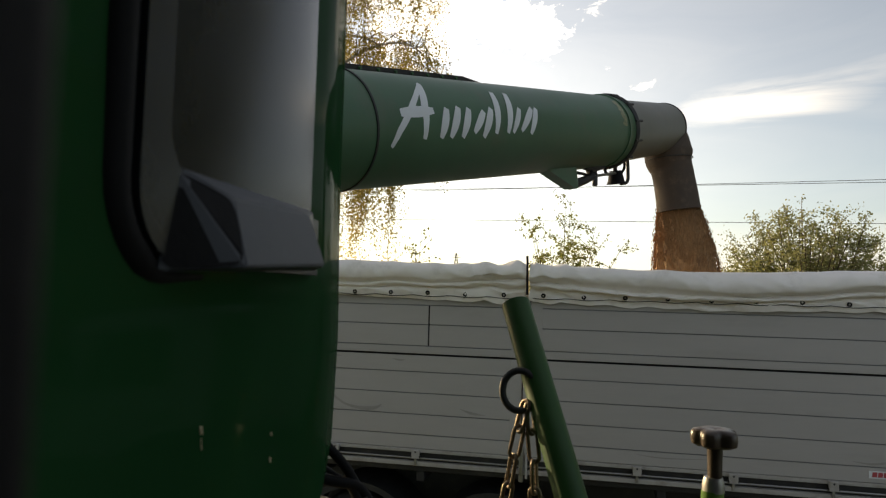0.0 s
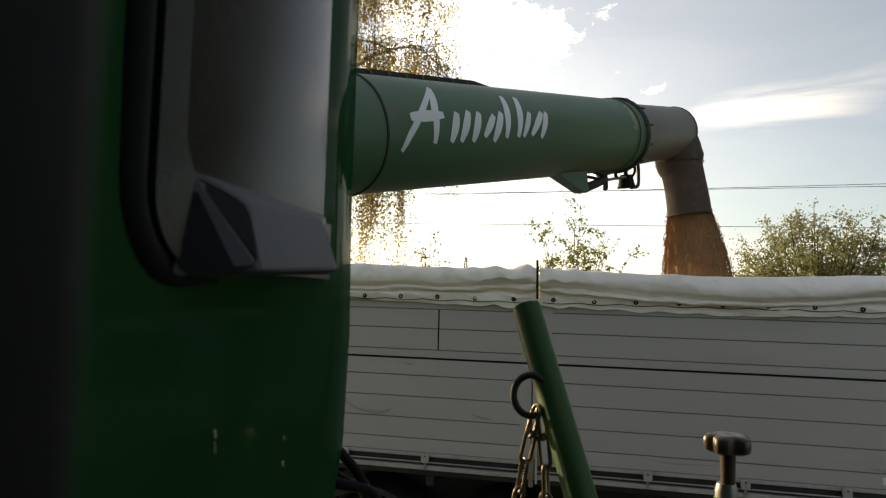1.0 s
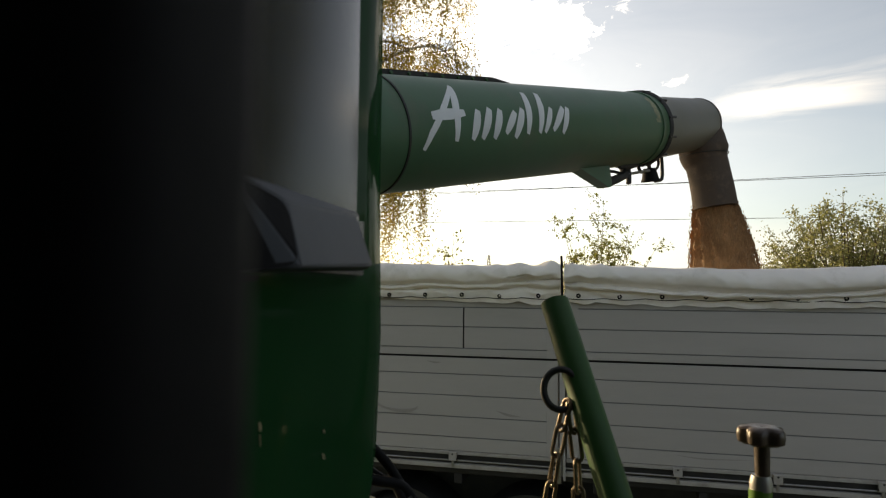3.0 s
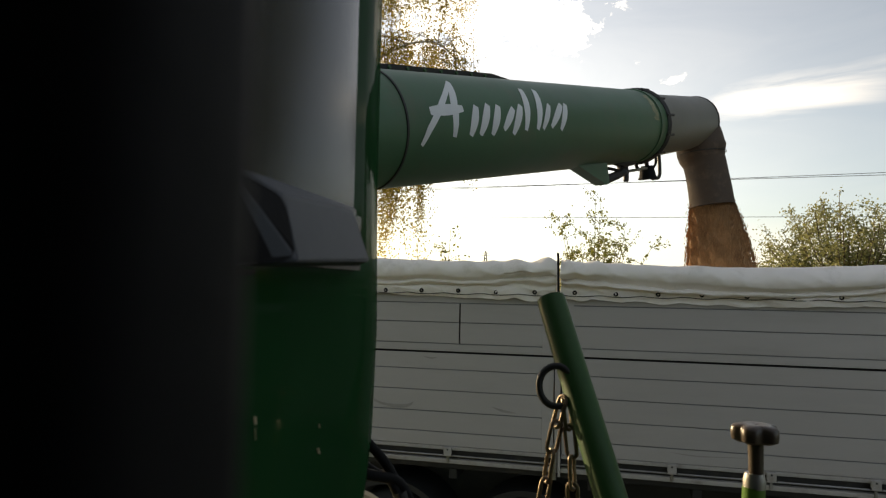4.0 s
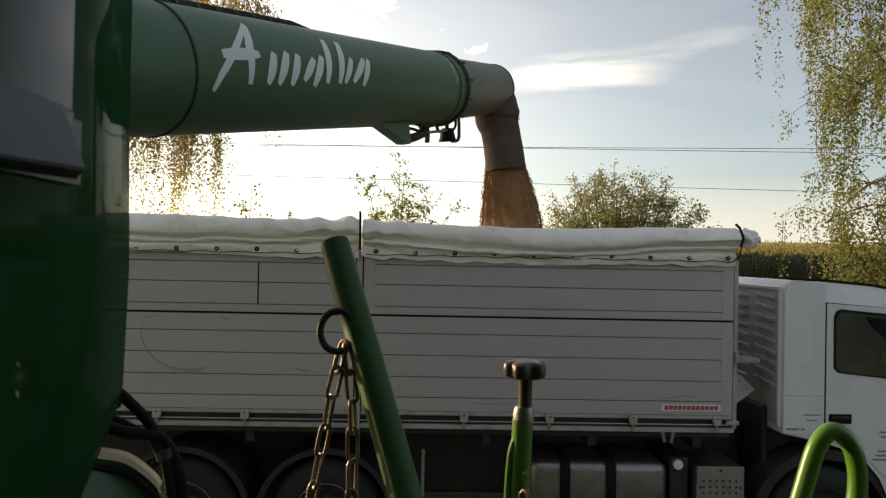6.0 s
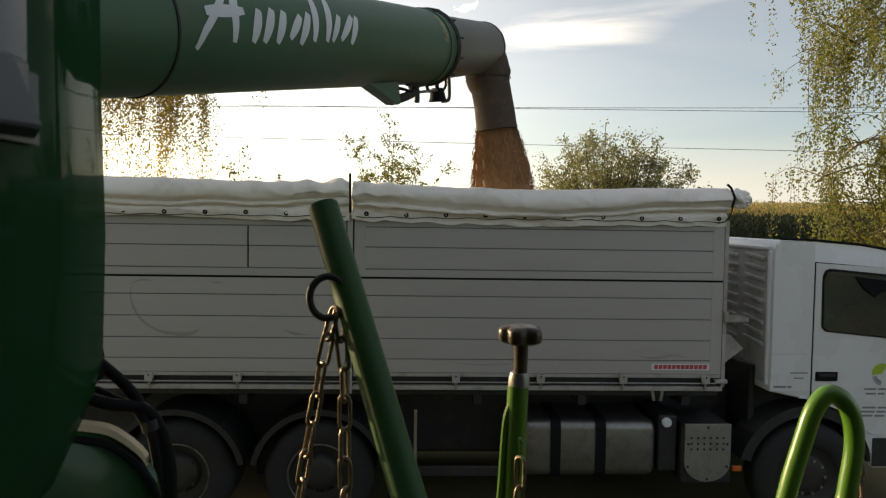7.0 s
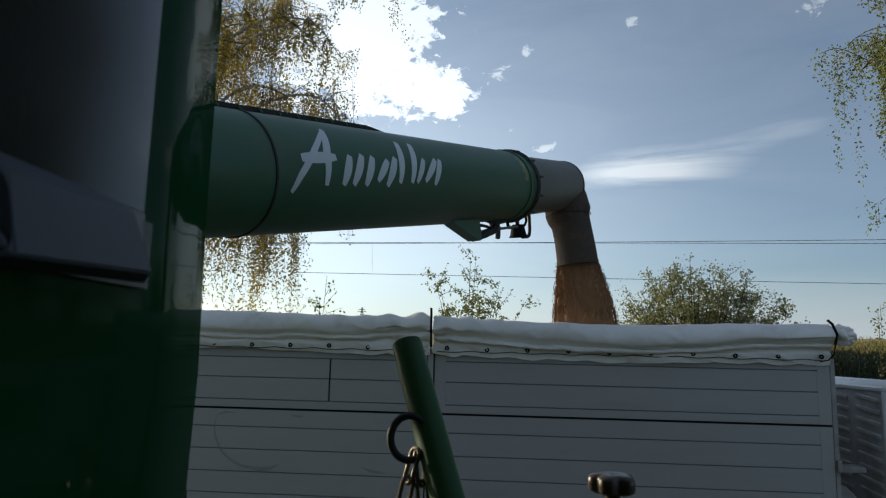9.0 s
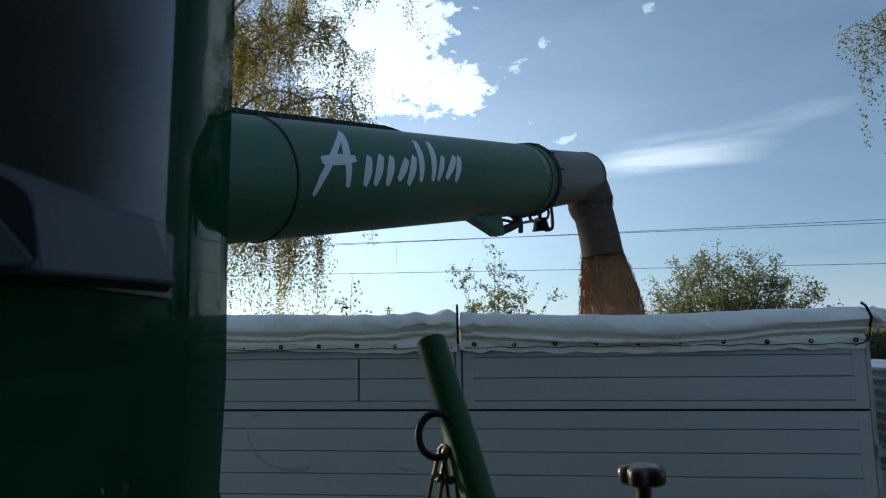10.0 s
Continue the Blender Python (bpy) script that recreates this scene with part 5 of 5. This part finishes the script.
# ---- the falling grain ----
def grain_stream():
    path = spline([(1.423, 0.86, 3.95), (1.468, 0.87, 3.64), (1.512, 0.88, 3.27), (1.585, 0.90, 2.60)], 14)
    n = len(path)
    radii = [0.190 + 0.190 * (i / (n - 1)) ** 0.9 for i in range(n)]
    bm = bmesh.new()
    sides = 72
    rings = []
    for i, p in enumerate(path):
        row = []
        for j in range(sides):
            a = 2 * math.pi * j / sides
            streak = noise.noise(Vector((math.cos(a) * 5, math.sin(a) * 5, i * 0.06))) * 0.10 + noise.noise(Vector((math.cos(a) * 14, math.sin(a) * 14, i * 0.25))) * 0.06
            r = radii[i] * (0.94 + streak)
            row.append(bm.verts.new(p + Vector((math.cos(a) * r, math.sin(a) * r * 0.62, 0.0))))
        rings.append(row)
    for r, q in zip(rings, rings[1:]):
        for j in range(sides):
            bm.faces.new((r[j], r[(j + 1) % sides], q[(j + 1) % sides], q[j]))
    ob = part("grain_stream", bm, M_GRAIN, None, "", True)
    tagged(ob, "stream of reddish brown wheat pouring from the rubber boot", "grain", kind="stuff")
    rnd = np.random.default_rng(5)
    verts, faces = [], []
    for _ in range(9000):
        i = int(rnd.integers(1, n - 1))
        p = path[i]
        a = rnd.uniform(0, 2 * math.pi)
        r = radii[i] * (0.97 + abs(rnd.normal(0, 0.055)))
        c = p + Vector((math.cos(a) * r, math.sin(a) * r * 0.65, rnd.uniform(-0.03, 0.03)))
        h, w = rnd.uniform(0.008, 0.030), 0.0035
        k = len(verts)
        verts += [c + Vector((-w, 0, 0)), c + Vector((0, -w, -h)), c + Vector((w, 0, 0)), c + Vector((0, w, h))]
        faces += [(k, k + 1, k + 2), (k, k + 2, k + 3), (k, k + 1, k + 3), (k + 1, k + 2, k + 3)]
    loose = quick("loose_grains", verts, faces, M_GRAIN, ob)
    tagged(loose, kind="stuff")


grain_stream()


# ---- trees ----
def leaf_cloud(name, centres, size, mat, parent, rnd, droop=0.5, aspect=0.62):
    """Small folded leaves at the given centres, each with its own turn; one mesh of many separate leaves."""
    n = len(centres)
    c = np.asarray(centres, dtype=float)
    d = rnd.normal(size=(n, 3))
    d[:, 2] -= droop
    d /= np.linalg.norm(d, axis=1)[:, None]
    s = np.cross(d, rnd.normal(size=(n, 3)))
    s /= np.linalg.norm(s, axis=1)[:, None] + 1e-9
    ln = size * rnd.uniform(0.65, 1.3, size=(n, 1))
    v = np.empty((n, 4, 3))
    v[:, 0] = c
    v[:, 1] = c + d * ln * 0.45 + s * ln * aspect * 0.5
    v[:, 2] = c + d * ln
    v[:, 3] = c + d * ln * 0.45 - s * ln * aspect * 0.5
    me = bpy.data.meshes.new(name)
    me.from_pydata(v.reshape(-1, 3).tolist(), [], (np.arange(n * 4).reshape(n, 4)).tolist())
    me.materials.append(mat)
    me.update()
    ob = new(name, me)
    ob.parent = parent
    return ob


def weeping_birch(pos, height, reach, label, seed, limbs=16, density=1.0, leaf=0.075, low=0.16, mat=None, step=0.026, bunch=3, hang_scale=1.0, first=0.25, thick=0.045, taper=(1.0, 1.0)):
    """A birch: white trunk, arching limbs, and curtains of hanging twigs with small leaves."""
    rnd = np.random.default_rng(seed)
    base = Vector((pos[0], pos[1], ground_height(pos[0], pos[1]) - 0.1))
    tree = thing("birch_tree", label, "tree", "birch trees", at=base)
    top = height * 0.94
    trunk_pts = spline([(0, 0, 0), (rnd.normal(0, 0.15), rnd.normal(0, 0.15), height * 0.35), (rnd.normal(0, 0.3), rnd.normal(0, 0.3), height * 0.68), (rnd.normal(0, 0.35), rnd.normal(0, 0.35), top)], 8)
    m = len(trunk_pts)
    trunk = part("trunk", tube(trunk_pts, [0.19 * (1 - 0.93 * i / (m - 1)) * height / 14 + 0.012 for i in range(m)], 14), M_BARK, tree, "white birch trunk with dark bark scars", True)
    leaves, twigs = [], bmesh.new()
    for k in range(limbs):
        f = low + (0.93 - low) * (k + rnd.uniform(0, 0.8)) / limbs
        root = trunk_pts[min(m - 1, int(f * (m - 1)))]
        az = k * 2.4 + rnd.uniform(-0.4, 0.4)
        out = reach * (0.68 + 0.42 * math.sin(math.pi * min(1.0, max(0.0, (f - low) / (1.08 - low))))) * rnd.uniform(0.75, 1.1) * (taper[0] + (taper[1] - taper[0]) * (f - low) / (0.93 - low))
        hor = Vector((math.cos(az), math.sin(az), 0))
        limb = spline([root, root + hor * out * 0.42 + Vector((0, 0, out * 0.42)), root + hor * out * 0.8 + Vector((0, 0, out * 0.52)), root + hor * out * 1.05 + Vector((0, 0, out * 0.30))], 7)
        lm = len(limb)
        part("limb", tube(limb, [thick * (1 - 0.85 * i / (lm - 1)) * height / 14 + 0.005 for i in range(lm)], 7), M_BARK, tree, "", True)
        for b in range(int(11 * density)):
            i = int(rnd.integers(int(lm * first), lm))
            p0 = limb[i]
            side = Vector((rnd.normal(), rnd.normal(), rnd.uniform(0.0, 0.7))).normalized()
            ln = rnd.uniform(0.5, 1.5) * reach / 4.5
            sub = spline([p0, p0 + side * ln * 0.6 + Vector((0, 0, 0.10)), p0 + side * ln + Vector((0, 0, -0.12))], 4)
            tube(sub, [0.012, 0.011, 0.010, 0.009, 0.008, 0.007, 0.006, 0.006, 0.005][:len(sub)], 4, twigs, caps=False)
            for site in range(2):
                q = sub[int(rnd.integers(2, len(sub)))]
                drop = (rnd.uniform(0.5, 1.7) if f > 0.6 else rnd.uniform(0.6, 3.2)) * reach / 3.9 * hang_scale
                for strand in range(bunch):
                    hang = drop * rnd.uniform(0.45, 1.1)
                    sway = Vector((rnd.normal(0, 0.06), rnd.normal(0, 0.06), -1))
                    start_p = q + Vector((rnd.normal(0, 0.09), rnd.normal(0, 0.09), rnd.normal(0, 0.05)))
                    cnt = max(4, int(hang / step))
                    if rnd.random() < 0.4:
                        tube([start_p, start_p + sway * hang * 0.5, start_p + sway * hang], 0.004, 3, twigs, caps=False)
                    for j in range(cnt):
                        t = (j + rnd.random()) / cnt
                        w = 0.045 + 0.05 * (1 - t)
                        leaves.append(start_p + sway * hang * t + Vector((rnd.normal(0, w), rnd.normal(0, w), rnd.normal(0, 0.03))))
    tagged(part("twig_mass", twigs, M_TWIG, tree), kind="stuff")
    tagged(leaf_cloud("crown", [tuple(v) for v in leaves], leaf, mat or L_BIRCH, tree, rnd, 0.9), "drooping yellow-green birch leaves", kind="stuff")
    return tree


def shrub(pos, height, width, label, seed, stems=26, leaves_per=260, leaf=0.10, mat=None, name="bush", spread=0.16, category="bush", bare=0.25, group="", dome=0.42, thick=0.035):
    """Many stems from one base, each with side twigs and clumps of leaves, uneven on top."""
    rnd = np.random.default_rng(seed)
    base = Vector((pos[0], pos[1], ground_height(pos[0], pos[1]) - 0.1))
    ob = thing(name, label, category, group, at=base)
    wood, leaves = bmesh.new(), []
    for k in range(stems):
        a = rnd.uniform(0, 2 * math.pi)
        r = math.sqrt(rnd.uniform(0, 1))
        h = height * (1 - dome * r * r) * rnd.uniform(0.78, 1.0)
        tip = Vector((math.cos(a) * r * width / 2, math.sin(a) * r * width / 2, h))
        stem = spline([(0.1 * math.cos(a), 0.1 * math.sin(a), 0), tip * 0.45 + Vector((rnd.normal(0, 0.12), rnd.normal(0, 0.12), 0.08 * h)), tip], 7)
        sm = len(stem)
        part("stem", tube(stem, [thick * (1 - 0.9 * i / (sm - 1)) * height / 5 + 0.004 for i in range(sm)], 5, caps=False), M_TWIG, ob)
        twigs = []
        for b in range(9):
            i = int(rnd.integers(int(sm * bare), sm))
            side = Vector((rnd.normal(0, 0.8), rnd.normal(0, 0.8), rnd.uniform(0.1, 1.2))).normalized() * rnd.uniform(0.25, 0.8) * height / 5
            end = stem[i] + side
            tube([stem[i], stem[i] + side * 0.5 + Vector((0, 0, 0.03)), end], [0.010, 0.007, 0.003], 4, wood, caps=False)
            twigs.append((stem[i], end))
        for _ in range(leaves_per):
            p, q = twigs[int(rnd.integers(0, len(twigs)))]
            c = p.lerp(q, rnd.uniform(0.15, 1.05)) + Vector(rnd.normal(0, spread * 0.6, 3))
            leaves.append(tuple(c))
        for _ in range(leaves_per // 6):
            leaves.append(tuple(stem[int(rnd.integers(int(sm * 0.6), sm))] + Vector(rnd.normal(0, spread * 0.45, 3))))
    tagged(part("twig_mass", wood, M_TWIG, ob), kind="stuff")
    tagged(leaf_cloud("foliage", leaves, leaf, mat or L_GREEN, ob, rnd, 0.1), kind="stuff")
    return ob


weeping_birch((-7.0, 8.8), 13.5, 3.65, "tall weeping birch with sparse golden backlit leaves", 11, 26, 2.2, 0.060, 0.36, L_BIRCH, 0.028, 3, 1.08)
weeping_birch((12.4, 5.5), 12.5, 4.4, "weeping birch with pale limbs and yellow-green leaves", 29, 40, 2.6, 0.064, 0.20, L_BIRCH_GREEN, 0.021, 3, 0.72, 0.30, 0.07, (1.14, 0.78))
shrub((7.5, 17.7), 6.4, 6.2, "dense willow bush with pale grey-green leaves", 3, 70, 560, 0.09, L_PALE, spread=0.2)
shrub((-0.55, 18.6), 6.5, 4.2, "young open tree with sparse leaves against the sky", 8, 13, 200, 0.105, L_GREEN, "sapling", 0.10, "tree", 0.55, dome=0.30, thick=0.018)
shrub((-5.15, 16.2), 5.95, 0.55, "thin young shoot with few leaves", 31, 3, 75, 0.12, L_GREEN, "sapling", 0.07, "tree", 0.5, thick=0.018)
shrub((10.6, 6.5), 5.3, 4.2, "broad leafy bush at the foot of the birch", 15, 40, 420, 0.062, L_GREEN, spread=0.20)
shrub((13.2, 5.6), 5.4, 4.6, "broad leafy bush at the foot of the birch", 16, 40, 420, 0.070, L_GREEN, spread=0.18)
shrub((15.2, 9.6), 5.0, 5.0, "broad leafy bush beside the maize", 17, 36, 380, 0.10, L_GREEN, spread=0.2)


# ---- maize field on the rise ----
def maize():
    rnd = np.random.default_rng(77)
    verts, faces, tv, tf = [], [], [], []
    for row in range(12):
        y0 = 33.0 + row * 0.75 + (row > 6) * (row - 6) * 1.5
        for k in range(330):
            x = 4.0 + k * 0.17 + rnd.uniform(-0.05, 0.05)
            y = y0 + rnd.normal(0, 0.06)
            g = ground_height(x, y)
            h = rnd.uniform(2.25, 2.65)
            for b in range(7):
                f = 0.2 + 0.75 * b / 7
                a = rnd.uniform(0, 2 * math.pi)
                ln = rnd.uniform(0.45, 0.8)
                c, s = math.cos(a), math.sin(a)
                p = (x, y, g + h * f)
                i = len(verts)
                verts += [p, (x + c * ln * 0.5 - s * 0.045, y + s * ln * 0.5 + c * 0.045, p[2] + 0.22), (x + c * ln, y + s * ln, p[2] + 0.02), (x + c * ln * 0.5 + s * 0.045, y + s * ln * 0.5 - c * 0.045, p[2] + 0.22)]
                faces.append((i, i + 1, i + 2, i + 3))
            i = len(verts)
            verts += [(x - 0.018, y, g), (x + 0.018, y, g), (x + 0.008, y, g + h), (x - 0.008, y, g + h)]
            faces.append((i, i + 1, i + 2, i + 3))
            for b in range(3):
                i = len(tv)
                dx, dy = rnd.normal(0, 0.07), rnd.normal(0, 0.07)
                tv += [(x - 0.014, y, g + h - 0.05), (x + 0.014, y, g + h - 0.05), (x + dx + 0.01, y + dy, g + h + 0.15), (x + dx - 0.01, y + dy, g + h + 0.15)]
                tf.append((i, i + 1, i + 2, i + 3))
    field = quick("maize_field", verts, faces, L_CORN)
    tagged(field, "standing green maize field with yellow tassels", "maize field", kind="stuff")
    tagged(quick("tassels", tv, tf, L_TASSEL, field), kind="stuff")


maize()


# ---- overhead lines and a far pylon ----
def overhead(z0, z1, sag, y, name_label):
    pts = []
    for i in range(61):
        u = i / 60
        x = -75 + 150 * u
        pts.append((x, y + (x * 0.02), z0 + (z1 - z0) * u - sag * (1 - (2 * u - 1) ** 2)))
    ob = part("overhead_cable", tube(pts, 0.019, 6), M_WIRE, None, "", True)
    return tagged(ob, name_label, "power line", "overhead cables")


for z0, z1, sag in ((9.3, 12.3, 0.5), (9.55, 11.35, 0.15), (8.5, 8.0, 0.24)):
    overhead(z0, z1, sag, 40.0, "thin grey overhead power cable against the sky")
tagged(part("cable_dropper", tube([(-8.02, 39.85, 10.09), (-7.94, 39.85, 8.09)], 0.006, 5), M_WIRE), "thin vertical dropper wire between the overhead cables", "power line", "overhead cables")
for x in (-75, 75):
    ob = part("line_pole", tube([(x, 40 + x * 0.02, 0), (x, 40 + x * 0.02, 11.5)], 0.14, 10), M_TWIG, None, "", True)
    tagged(ob, "plain wooden line pole far off", "pole", "line poles")


def pylon(x, y, h):
    g = ground_height(x, y)
    bm = bmesh.new()
    for sx in (-1, 1):
        for sy in (-1, 1):
            tube([(x + sx * 1.2, y + sy * 1.2, g), (x + sx * 0.15, y + sy * 0.15, g + h)], 0.14, 4, bm)
    for k in range(7):
        f0, f1 = k / 7, (k + 1) / 7
        w0, w1 = 1.2 - 1.05 * f0, 1.2 - 1.05 * f1
        tube([(x - w0, y, g + h * f0), (x + w1, y, g + h * f1)], 0.09, 4, bm)
        tube([(x + w0, y, g + h * f0), (x - w1, y, g + h * f1)], 0.09, 4, bm)
    for f, w in ((0.80, 2.0), (0.90, 1.5)):
        tube([(x - w, y, g + h * f), (x + w, y, g + h * f)], 0.13, 4, bm)
    tagged(part("pylon", bm, M_WIRE), "far steel lattice pylon on the horizon", "pylon")


pylon(-60.0, 300.0, 9.6)


# ---- tall weeds added along the far side of the yard, and bushes added behind the viewer ----
# added to darken the bright ground seen beneath the lorry
def weeds():
    rnd = np.random.default_rng(91)
    verts, faces = [], []
    for _ in range(26000):
        x, y = rnd.uniform(-13, 13), rnd.uniform(3.4, 5.6)
        g = ground_height(x, y)
        h = rnd.uniform(0.5, 1.25)
        a = rnd.uniform(0, 2 * math.pi)
        c, s = math.cos(a), math.sin(a)
        w, lean = rnd.uniform(0.012, 0.035), rnd.uniform(0.02, 0.22)
        i = len(verts)
        verts += [(x - c * w, y - s * w, g), (x + c * w, y + s * w, g), (x + c * w - s * lean * 0.5, y + s * w + c * lean * 0.5, g + h * 0.6), (x - s * lean, y + c * lean, g + h)]
        faces.append((i, i + 1, i + 2, i + 3))
    tagged(quick("tall_weeds", verts, faces, L_WEED), "tall dark weeds added along the yard's edge to hide sunlit ground", "weeds", kind="stuff")


weeds()
# unseen bushes, added only to be mirrored in the cab window
for hx, hy, seed in ((13.0, -12.0, 41), (18.0, -16.0, 42), (8.0, -19.0, 43)):
    shrub((hx, hy), 5.0, 5.5, "unseen leafy bush added behind the viewer for reflections", seed, 24, 240, 0.13, L_GREEN, spread=0.2)
